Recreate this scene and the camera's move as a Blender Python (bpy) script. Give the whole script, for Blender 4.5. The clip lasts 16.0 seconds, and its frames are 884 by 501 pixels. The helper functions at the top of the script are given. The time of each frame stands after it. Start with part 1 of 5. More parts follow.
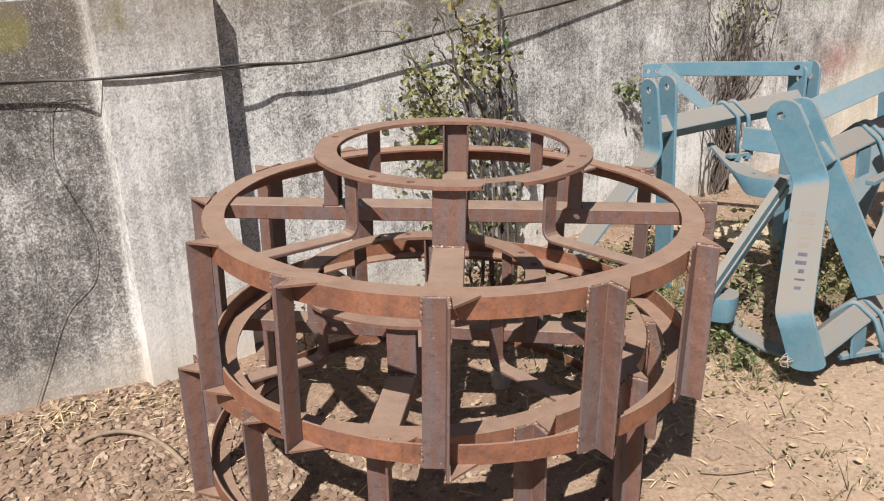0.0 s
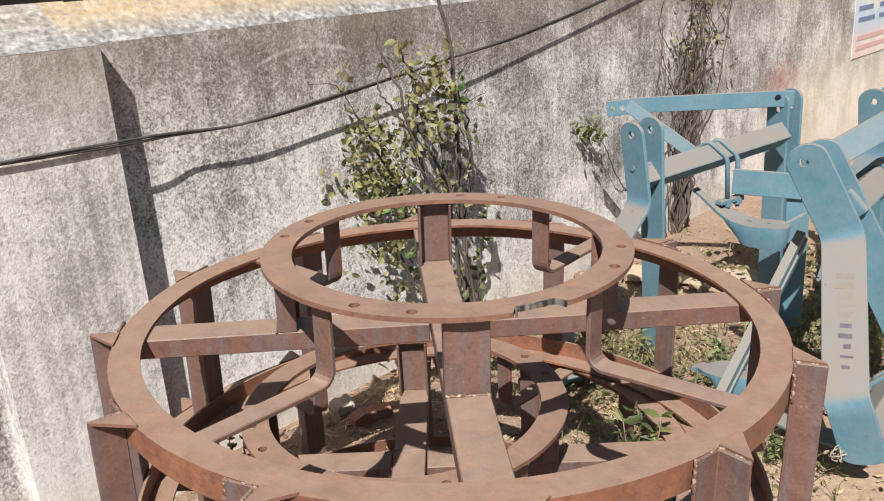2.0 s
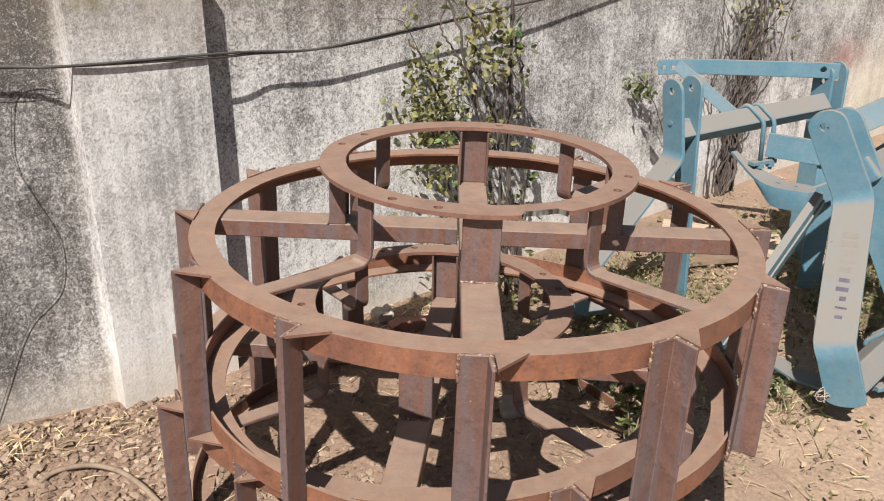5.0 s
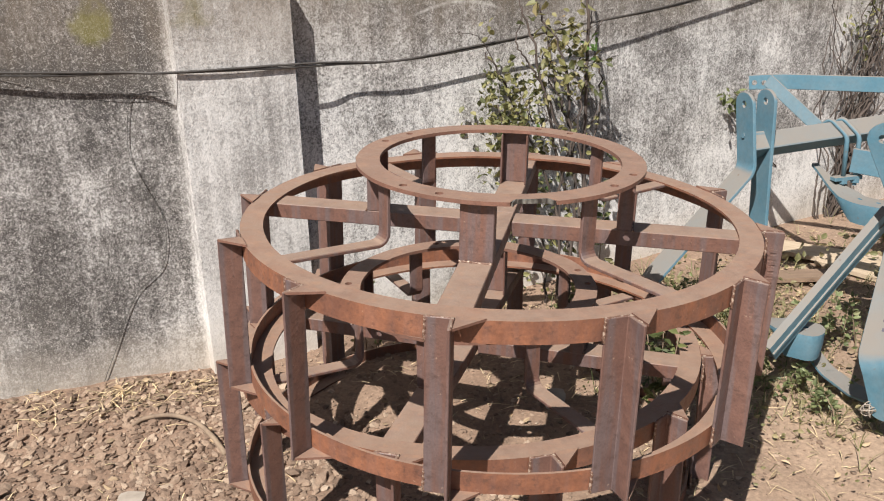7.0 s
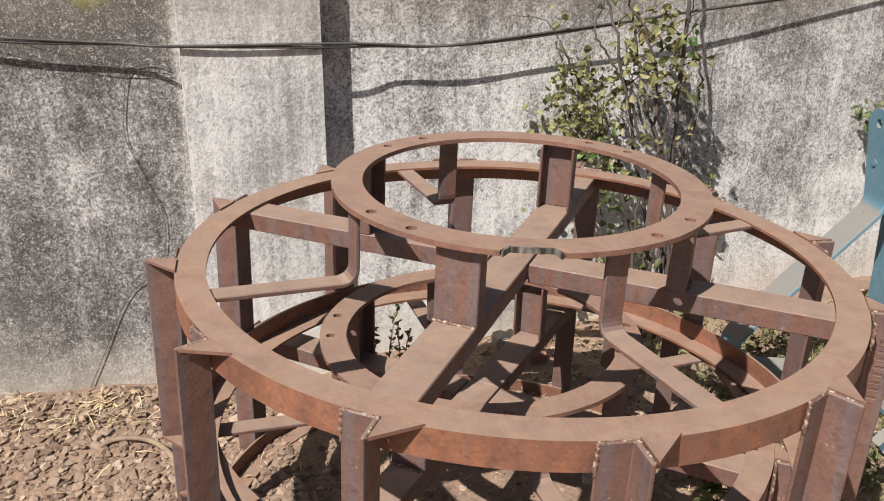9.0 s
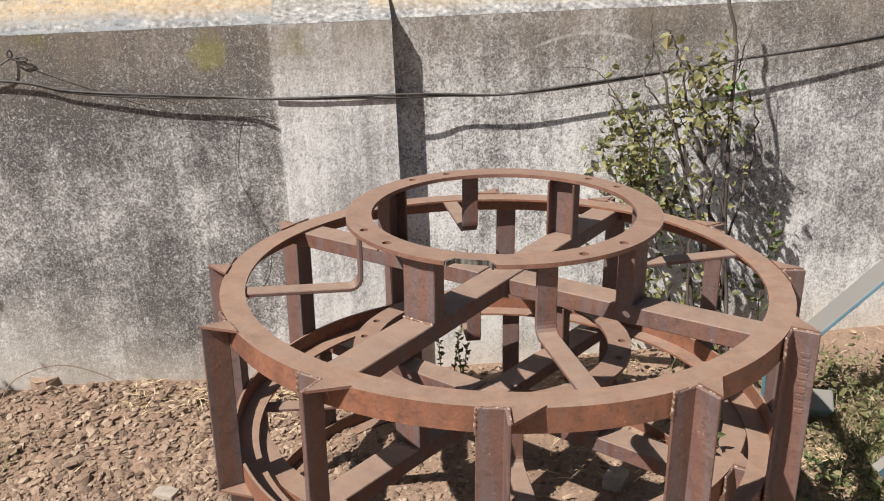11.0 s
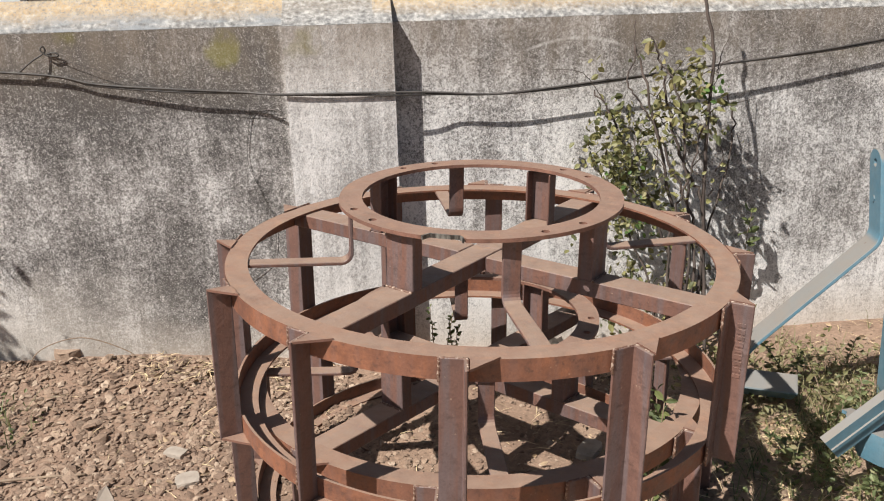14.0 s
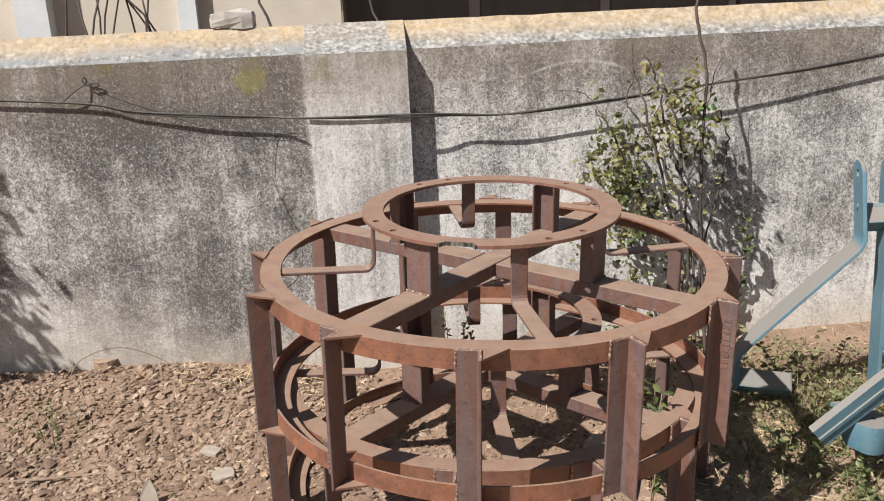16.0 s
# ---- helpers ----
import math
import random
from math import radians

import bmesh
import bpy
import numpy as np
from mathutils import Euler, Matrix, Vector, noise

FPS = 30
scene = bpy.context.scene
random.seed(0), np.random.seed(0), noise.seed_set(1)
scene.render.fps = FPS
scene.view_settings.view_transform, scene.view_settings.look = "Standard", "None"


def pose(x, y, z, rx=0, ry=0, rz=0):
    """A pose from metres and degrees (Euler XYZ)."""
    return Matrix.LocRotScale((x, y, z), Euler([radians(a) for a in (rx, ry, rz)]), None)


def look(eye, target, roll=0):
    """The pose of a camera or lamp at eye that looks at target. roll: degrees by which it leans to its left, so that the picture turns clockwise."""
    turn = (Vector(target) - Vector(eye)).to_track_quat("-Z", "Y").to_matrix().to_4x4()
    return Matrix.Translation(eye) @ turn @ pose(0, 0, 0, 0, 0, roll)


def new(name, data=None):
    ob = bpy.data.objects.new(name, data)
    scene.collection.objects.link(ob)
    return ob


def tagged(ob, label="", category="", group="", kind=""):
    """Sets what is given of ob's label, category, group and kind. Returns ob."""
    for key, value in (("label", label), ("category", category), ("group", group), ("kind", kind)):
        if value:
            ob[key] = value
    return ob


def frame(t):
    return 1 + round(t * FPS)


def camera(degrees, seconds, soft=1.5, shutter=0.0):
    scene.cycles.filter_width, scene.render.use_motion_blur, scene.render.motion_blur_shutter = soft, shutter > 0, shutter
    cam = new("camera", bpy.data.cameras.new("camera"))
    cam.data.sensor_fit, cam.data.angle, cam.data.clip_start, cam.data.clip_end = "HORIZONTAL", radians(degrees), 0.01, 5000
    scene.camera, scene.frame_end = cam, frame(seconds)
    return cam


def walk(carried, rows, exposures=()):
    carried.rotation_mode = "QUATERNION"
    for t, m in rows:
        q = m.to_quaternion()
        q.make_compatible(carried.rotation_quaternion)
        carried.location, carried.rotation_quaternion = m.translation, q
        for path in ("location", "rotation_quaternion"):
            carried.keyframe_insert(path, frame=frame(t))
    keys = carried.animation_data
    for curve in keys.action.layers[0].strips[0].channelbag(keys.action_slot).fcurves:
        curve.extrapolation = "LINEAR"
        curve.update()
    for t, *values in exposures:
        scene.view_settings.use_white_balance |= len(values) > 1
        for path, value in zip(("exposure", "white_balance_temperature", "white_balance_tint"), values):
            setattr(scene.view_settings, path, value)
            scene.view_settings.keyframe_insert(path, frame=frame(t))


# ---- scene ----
cam = camera(55.6, 16.0, 1.1)
EXPOSURES = [(0.0, 0.60), (16.0, 0.55)]
PATH = [
    (0, (0.204, -2.199, 1.52), (-0.003, -0.33, 0.838), -2.1),
    (0.5, (0.112, -2.086, 1.523), (0.036, -0.214, 0.823), -1.9),
    (1, (0.052, -1.952, 1.532), (0.078, -0.072, 0.85), -2.0),
    (1.5, (0.026, -1.699, 1.532), (0.066, 0.192, 0.882), -2.6),
    (2, (-0.03, -1.587, 1.541), (-0.017, 0.308, 0.903), -4.0),
    (2.5, (-0.179, -1.629, 1.533), (-0.142, 0.227, 0.788), -3.4),
    (3, (-0.273, -1.658, 1.517), (-0.197, 0.156, 0.678), -1.9),
    (5.3, (0.093, -1.995, 1.543), (-0.087, -0.132, 0.838), -0.9),
    (5.5, (0.116, -2.071, 1.541), (-0.095, -0.205, 0.851), -1.7),
    (6, (0.167, -2.214, 1.542), (-0.127, -0.36, 0.849), -1.9),
    (6.5, (0.332, -2.165, 1.531), (-0.082, -0.333, 0.844), -1.6),
    (7, (0.433, -2.074, 1.529), (-0.076, -0.264, 0.848), -1.4),
    (7.5, (0.367, -1.901, 1.534), (-0.116, -0.09, 0.836), -0.0),
    (8, (0.374, -1.755, 1.522), (-0.07, 0.074, 0.845), 2.2),
    (8.5, (0.47, -1.571, 1.481), (-0.144, 0.199, 0.781), 1.8),
    (9, (0.541, -1.489, 1.474), (-0.237, 0.209, 0.758), 0.4),
    (11.5, (1.177, -1.591, 1.557), (-0.023, -0.11, 0.952), -2.7),
    (12, (1.191, -1.599, 1.565), (-0.011, -0.117, 0.968), -3.1),
    (12.5, (1.21, -1.645, 1.564), (0.009, -0.158, 0.978), -2.6),
    (13, (1.245, -1.662, 1.577), (0.037, -0.18, 0.99), -2.8),
    (13.5, (1.271, -1.644, 1.577), (0.058, -0.155, 1.02), -2.5),
    (14, (1.321, -1.706, 1.541), (0.114, -0.231, 0.935), -1.6),
    (14.5, (1.446, -1.877, 1.526), (0.257, -0.414, 0.856), -1.7),
    (15, (1.478, -1.869, 1.588), (0.29, -0.394, 0.945), -2.4),
    (15.5, (1.488, -1.859, 1.61), (0.286, -0.376, 1.013), -2.7),
    (16, (1.457, -1.886, 1.581), (0.222, -0.418, 1.017), -2.6),
]
walk(cam, [(t, look(eye, target, roll)) for t, eye, target, roll in PATH], EXPOSURES)

# ---- world, sun, exposure ----
SUN_TRAVEL = Vector((0.023, 0.128, -0.150)).normalized()
world = bpy.data.worlds.new("world")
scene.world = world
world.use_nodes = True
wn = world.node_tree
for nd in list(wn.nodes):
    wn.nodes.remove(nd)
w_out = wn.nodes.new("ShaderNodeOutputWorld")
w_bg = wn.nodes.new("ShaderNodeBackground")
w_sky = wn.nodes.new("ShaderNodeTexSky")
w_sky.sky_type = "NISHITA"
w_sky.sun_disc = False
w_sky.sun_elevation = math.asin(-SUN_TRAVEL.z)
w_sky.sun_rotation = math.atan2(-SUN_TRAVEL.x, -SUN_TRAVEL.y)
w_sky.dust_density = 1.5
w_bg.inputs["Strength"].default_value = 0.042
wn.links.new(w_sky.outputs[0], w_bg.inputs[0])
wn.links.new(w_bg.outputs[0], w_out.inputs[0])
sun_data = bpy.data.lights.new("sun", "SUN")
sun_data.energy = 5.0
sun_data.angle = radians(0.5)
sun_data.color = (1.0, 0.966, 0.922)
sun = new("sun", sun_data)
sun.matrix_world = look((-1.5, -8, 9.5), Vector((-1.5, -8, 9.5)) + SUN_TRAVEL)

# ---- materials ----


class Mat:
    """A node material with short calls for its nodes."""

    def __init__(self, name, rough=0.8, metal=0.0):
        self.m = bpy.data.materials.new(name)
        self.m.use_nodes = True
        self.t = self.m.node_tree
        self.b = self.t.nodes["Principled BSDF"]
        self.b.inputs["Roughness"].default_value = rough
        self.b.inputs["Metallic"].default_value = metal
        self.co = self.t.nodes.new("ShaderNodeTexCoord").outputs["Object"]

    def put(self, socket, value):
        if isinstance(value, (int, float)):
            socket.default_value = value
        elif isinstance(value, tuple):
            socket.default_value = (*value, 1.0) if len(value) == 3 and len(socket.default_value) == 4 else value
        else:
            self.t.links.new(value, socket)

    def world_co(self):
        return self.t.nodes.new("ShaderNodeNewGeometry").outputs["Position"]

    def mapped(self, scale=(1, 1, 1), co=None, rot=(0, 0, 0), shift=(0, 0, 0)):
        n = self.t.nodes.new("ShaderNodeMapping")
        n.inputs["Scale"].default_value = scale
        n.inputs["Rotation"].default_value = rot
        n.inputs["Location"].default_value = shift
        self.t.links.new(co or self.co, n.inputs[0])
        return n.outputs[0]

    def noise(self, scale, detail=6.0, rough=0.6, co=None, distort=0.0):
        n = self.t.nodes.new("ShaderNodeTexNoise")
        n.inputs["Scale"].default_value = scale
        n.inputs["Detail"].default_value = detail
        n.inputs["Roughness"].default_value = rough
        n.inputs["Distortion"].default_value = distort
        self.t.links.new(co or self.co, n.inputs["Vector"])
        return n.outputs["Fac"]

    def voronoi(self, scale, co=None, feature="F1"):
        n = self.t.nodes.new("ShaderNodeTexVoronoi")
        n.feature = feature
        n.inputs["Scale"].default_value = scale
        self.t.links.new(co or self.co, n.inputs["Vector"])
        return n.outputs["Distance"]

    def ramp(self, fac, *stops):
        n = self.t.nodes.new("ShaderNodeValToRGB")
        e = n.color_ramp.elements
        while len(e) < len(stops):
            e.new(0.5)
        for el, (p, c) in zip(e, stops):
            el.position = p
            el.color = (*c, 1) if isinstance(c, tuple) else (c, c, c, 1)
        self.t.links.new(fac, n.inputs[0])
        return n.outputs[0]

    def mix(self, fac, a, b, kind="MIX"):
        n = self.t.nodes.new("ShaderNodeMix")
        n.data_type = "RGBA"
        n.blend_type = kind
        self.put(n.inputs["Factor"], fac)
        self.put(n.inputs[6], a)
        self.put(n.inputs[7], b)
        return n.outputs[2]

    def math(self, op, a, b=0.0, clamp=False):
        n = self.t.nodes.new("ShaderNodeMath")
        n.operation = op
        n.use_clamp = clamp
        self.put(n.inputs[0], a)
        self.put(n.inputs[1], b)
        return n.outputs[0]

    def axis(self, vec, k):
        n = self.t.nodes.new("ShaderNodeSeparateXYZ")
        self.t.links.new(vec, n.inputs[0])
        return n.outputs[k]

    def normal(self):
        return self.t.nodes.new("ShaderNodeNewGeometry").outputs["Normal"]

    def random(self):
        return self.t.nodes.new("ShaderNodeObjectInfo").outputs["Random"]

    def island(self):
        return self.t.nodes.new("ShaderNodeNewGeometry").outputs["Random Per Island"]

    def color(self, value):
        self.put(self.b.inputs["Base Color"], value)
        return self

    def rough(self, value):
        self.put(self.b.inputs["Roughness"], value)
        return self

    def bump(self, height, strength=0.4, distance=0.01):
        n = self.t.nodes.new("ShaderNodeBump")
        n.inputs["Strength"].default_value = strength
        n.inputs["Distance"].default_value = distance
        self.t.links.new(height, n.inputs["Height"])
        self.t.links.new(n.outputs[0], self.b.inputs["Normal"])
        return self


def rust(name, base, bright, scale_blue, dust_amount):
    """Rolled steel left outdoors: brown rust, mill scale and settled dust."""
    a = Mat(name, 0.7, 0.0)
    big = a.noise(6, 5, 0.6)
    blot = a.noise(24, 6, 0.7)
    fine = a.noise(150, 3, 0.6)
    tint = a.random()
    tone = a.math("ADD", a.math("MULTIPLY", big, 0.6), a.math("MULTIPLY", blot, 0.4))
    c = a.mix(a.ramp(tone, (0.38, 0.0), (0.62, 1.0)), base, bright)
    streak = a.noise(7, 4, 0.55, a.mapped((5, 5, 0.3)))
    c = a.mix(a.math("MULTIPLY", a.ramp(streak, (0.46, 0.0), (0.60, 1.0)), scale_blue), c, (0.122, 0.106, 0.112))
    c = a.mix(a.math("MULTIPLY", a.ramp(a.noise(46, 6, 0.7), (0.54, 0.0), (0.66, 1.0)), 0.55), c, (0.065, 0.038, 0.030))
    c = a.mix(0.28, c, a.ramp(fine, (0.3, 0.5), (0.7, 1.35)), "MULTIPLY")
    c = a.mix(a.math("MULTIPLY", tint, 0.25), c, (0.09, 0.05, 0.04))
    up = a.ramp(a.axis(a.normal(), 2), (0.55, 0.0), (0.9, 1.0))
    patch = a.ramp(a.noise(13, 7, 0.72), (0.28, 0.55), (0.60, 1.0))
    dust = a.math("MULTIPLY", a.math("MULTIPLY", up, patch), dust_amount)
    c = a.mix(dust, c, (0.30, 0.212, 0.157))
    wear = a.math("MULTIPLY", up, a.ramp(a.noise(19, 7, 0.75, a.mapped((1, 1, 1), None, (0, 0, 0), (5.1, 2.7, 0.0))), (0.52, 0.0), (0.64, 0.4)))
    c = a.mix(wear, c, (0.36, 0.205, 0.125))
    chips = a.ramp(a.noise(80, 4, 0.6), (0.69, 0.0), (0.74, 1.0))
    c = a.mix(a.math("MULTIPLY", chips, 0.45), c, (0.48, 0.34, 0.24))
    a.color(c).rough(a.ramp(blot, (0.35, 0.45), (0.65, 0.75)))
    a.bump(a.math("ADD", a.math("MULTIPLY", fine, 0.5), a.math("MULTIPLY", blot, 1.5)), 0.3, 0.004)
    return a.m


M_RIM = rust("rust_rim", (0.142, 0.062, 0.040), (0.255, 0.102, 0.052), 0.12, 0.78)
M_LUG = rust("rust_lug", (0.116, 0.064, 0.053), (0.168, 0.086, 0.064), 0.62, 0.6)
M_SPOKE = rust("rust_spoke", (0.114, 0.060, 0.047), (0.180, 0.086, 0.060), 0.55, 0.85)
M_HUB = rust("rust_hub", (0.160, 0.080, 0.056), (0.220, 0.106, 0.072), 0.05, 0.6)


def weld_material():
    a = Mat("weld_bead", 0.6, 0.2)
    a.color(a.mix(a.ramp(a.noise(150, 3), (0.5, 0.0), (0.68, 1.0)), (0.15, 0.08, 0.055), (0.46, 0.36, 0.28)))
    return a.m


M_WELD = weld_material()


def cut_steel():
    a = Mat("torch_cut_steel", 0.55, 0.4)
    a.color(a.mix(a.ramp(a.noise(90, 3, 0.5, a.mapped((1, 1, 0.2))), (0.4, 0.0), (0.6, 1.0)), (0.045, 0.038, 0.033), (0.22, 0.21, 0.185)))
    return a.m


M_CUT = cut_steel()


MOSS_S, MOSS_Z = -0.77, 1.325


def plaster():
    """Old lime-washed cement plaster: black algae over white, paler near the ground, each panel stained to its own degree."""
    a = Mat("weathered_limewash_plaster", 0.92)
    big = a.noise(1.4, 5, 0.6)
    mid = a.noise(7.5, 6, 0.7, a.mapped((1.0, 1, 0.8)))
    grain = a.noise(42, 5, 0.72, a.mapped((1, 1, 0.8)))
    speck = a.noise(120, 3, 0.75)
    cloud = a.ramp(a.noise(2.6, 4, 0.55, a.mapped((1.0, 1, 0.8))), (0.36, 0.0), (0.64, 1.0))
    mottle = a.ramp(a.noise(6.5, 5, 0.6), (0.34, 0.0), (0.66, 1.0))
    run = a.ramp(a.noise(21, 5, 0.6, a.mapped((1.5, 1, 0.09))), (0.34, 0.0), (0.66, 1.0))
    worm = a.ramp(a.noise(50, 5, 0.72, None, 1.0), (0.38, 0.0), (0.62, 1.0))
    fine = a.ramp(a.noise(135, 4, 0.75, a.mapped((1, 1, 0.85))), (0.37, 0.0), (0.63, 1.0))
    z = a.axis(a.co, 2)
    x = a.axis(a.co, 0)
    zz = a.math("MULTIPLY", z, 0.62)
    px = a.t.nodes.new("ShaderNodeMapRange")
    px.inputs["From Min"].default_value = -3.0
    px.inputs["From Max"].default_value = 5.0
    a.t.links.new(x, px.inputs["Value"])
    panel = a.ramp(px.outputs[0], (0.0, 0.52), (0.14, 0.60), (0.20, 0.76), (0.3082, 0.72), (0.3086, 0.30), (0.360, 0.21), (0.3615, 0.30), (0.46, 0.34), (0.55, 0.44), (0.80, 0.50), (0.95, 0.44))
    zc = a.math("ADD", zz, a.math("MULTIPLY", a.math("SUBTRACT", cloud, 0.5), 0.12))
    zc = a.math("ADD", zc, a.math("MULTIPLY", a.math("SUBTRACT", panel, 0.46), 0.50))
    # algae: thick under the coping, thin in the last half metre
    level = a.ramp(zc, (0.0, 0.26), (0.17, 0.31), (0.28, 0.42), (0.40, 0.66), (0.55, 0.60), (0.70, 0.68), (0.86, 0.95))
    s = a.math("MULTIPLY", cloud, 0.29)
    s = a.math("ADD", s, a.math("MULTIPLY", mottle, 0.21))
    s = a.math("ADD", s, a.math("MULTIPLY", run, 0.16))
    s = a.math("ADD", s, a.math("MULTIPLY", worm, 0.29))
    s = a.math("ADD", s, a.math("MULTIPLY", fine, 0.32))
    s = a.math("SUBTRACT", s, 0.145)
    s = a.math("ADD", s, a.math("MULTIPLY", a.math("SUBTRACT", level, 0.5), 0.42))
    s = a.math("ADD", s, a.math("MULTIPLY", a.math("SUBTRACT", panel, 0.5), 0.55))
    dark = a.ramp(s, (0.16, 0.0), (0.86, 1.0))
    c = a.ramp(dark, (0.0, (0.76, 0.735, 0.705)), (0.33, (0.54, 0.52, 0.50)), (0.60, (0.26, 0.243, 0.229)), (1.0, (0.070, 0.063, 0.058)))
    # flecks of lime that held, and pits that did not
    show = a.ramp(level, (0.0, 0.2), (0.55, 1.0))
    drag = a.noise(85, 4, 0.7, None, 1.4)
    c = a.mix(a.math("MULTIPLY", a.ramp(drag, (0.57, 0.0), (0.62, 1.0)), a.math("MULTIPLY", show, 0.55)), c, (0.74, 0.70, 0.66))
    fleck = a.noise(230, 3, 0.6)
    c = a.mix(a.math("MULTIPLY", a.ramp(fleck, (0.585, 0.0), (0.63, 1.0)), a.math("MULTIPLY", show, 0.5)), c, (0.74, 0.70, 0.66))
    pit = a.noise(125, 4, 0.65, a.mapped((1, 1, 0.8), None, (0, 0, 0), (3.7, 1.1, 8.3)))
    c = a.mix(a.math("MULTIPLY", a.ramp(pit, (0.55, 0.0), (0.59, 1.0)), a.math("MULTIPLY", show, a.math("ADD", 0.32, a.math("MULTIPLY", dark, 0.45)))), c, (0.075, 0.070, 0.068))
    # the pier was trowelled smoother and shows soft runs
    smooth_pier = a.ramp(px.outputs[0], (0.3083, 0.0), (0.3087, 0.42), (0.3600, 0.42), (0.3612, 0.0))
    c = a.mix(smooth_pier, c, a.ramp(a.math("ADD", a.math("MULTIPLY", run, 0.7), a.math("MULTIPLY", mottle, 0.3)), (0.1, (0.66, 0.635, 0.61)), (0.9, (0.40, 0.38, 0.36))))
    # worn white arris where the pier meets the panel
    arris = a.ramp(a.math("ADD", px.outputs[0], a.math("MULTIPLY", a.math("SUBTRACT", mid, 0.5), 0.003)), (0.3087, 0.0), (0.3090, 1.0), (0.3096, 0.9), (0.3102, 0.0))
    c = a.mix(a.math("MULTIPLY", arris, a.ramp(grain, (0.36, 0.0), (0.50, 0.85))), c, (0.76, 0.73, 0.69))
    # a curved scuff of lime high on the wall
    sx = a.math("SUBTRACT", x, 0.62)
    bow = a.math("ABSOLUTE", a.math("SUBTRACT", a.math("ADD", z, a.math("MULTIPLY", sx, sx)), 1.322))
    scuff = a.math("MULTIPLY", a.ramp(a.math("MULTIPLY", bow, 60.0), (0.1, 1.0), (0.55, 0.0)), a.ramp(a.math("ABSOLUTE", sx), (0.15, 1.0), (0.24, 0.0)))
    c = a.mix(a.math("MULTIPLY", scuff, a.ramp(grain, (0.38, 0.1), (0.6, 0.75))), c, (0.70, 0.68, 0.65))
    # brown wash under the coping
    brown = a.math("MULTIPLY", a.ramp(zz, (0.66, 0.0), (0.84, 1.0)), a.ramp(a.noise(5, 5, 0.7, a.mapped((1.4, 1, 0.5))), (0.35, 0.25), (0.6, 1.0)))
    c = a.mix(a.math("MULTIPLY", brown, 0.66), c, (0.205, 0.165, 0.125))
    # moss
    moss = a.math("MULTIPLY", a.ramp(a.noise(3.1, 4, 0.6), (0.60, 0.0), (0.70, 1.0)), a.ramp(zz, (0.74, 0.0), (0.82, 1.0)))
    c = a.mix(a.math("MULTIPLY", moss, 0.5), c, (0.16, 0.14, 0.02))
    dx = a.math("MULTIPLY", a.math("SUBTRACT", x, MOSS_S), 11.0)
    dz = a.math("MULTIPLY", a.math("SUBTRACT", z, MOSS_Z), 8.5)
    ring = a.math("ADD", a.math("MULTIPLY", dx, dx), a.math("MULTIPLY", dz, dz))
    spot = a.math("MULTIPLY", a.ramp(a.math("ADD", ring, mottle), (0.45, 1.0), (1.55, 0.0)), 0.5)
    c = a.mix(spot, c, (0.22, 0.20, 0.035))
    # cream wash with a red smear on the far stretch
    far = a.math("MULTIPLY", a.ramp(px.outputs[0], (0.88, 0.0), (0.97, 1.0)), a.ramp(a.math("ADD", zz, a.math("MULTIPLY", big, 0.25)), (0.42, 1.0), (0.66, 0.1)))
    c = a.mix(a.math("MULTIPLY", far, 0.6), c, (0.68, 0.60, 0.46))
    red = a.math("MULTIPLY", a.ramp(px.outputs[0], (0.895, 0.0), (0.935, 1.0), (0.99, 0.0)), a.ramp(a.math("ADD", zz, a.math("MULTIPLY", a.math("SUBTRACT", mid, 0.5), 0.3)), (0.32, 0.0), (0.41, 1.0), (0.52, 0.0)))
    c = a.mix(a.math("MULTIPLY", red, 0.85), c, (0.30, 0.125, 0.115))
    # soil splash along the foot
    foot = a.math("MULTIPLY", a.ramp(a.math("ADD", z, a.math("MULTIPLY", mid, 0.16)), (0.11, 1.0), (0.32, 0.0)), 0.65)
    c = a.mix(foot, c, (0.54, 0.47, 0.39))
    # a rubbed pale patch low on the end panel
    rub = a.math("MULTIPLY", a.ramp(px.outputs[0], (0.16, 1.0), (0.26, 0.0)), a.ramp(a.math("ADD", z, a.math("MULTIPLY", a.math("SUBTRACT", mid, 0.5), 0.5)), (0.26, 1.0), (0.50, 0.0)))
    c = a.mix(a.math("MULTIPLY", rub, 0.6), c, (0.52, 0.475, 0.415))
    a.color(c)
    a.bump(a.math("ADD", grain, a.math("MULTIPLY", speck, 0.6)), 0.5, 0.006)
    return a.m


M_WALL = plaster()


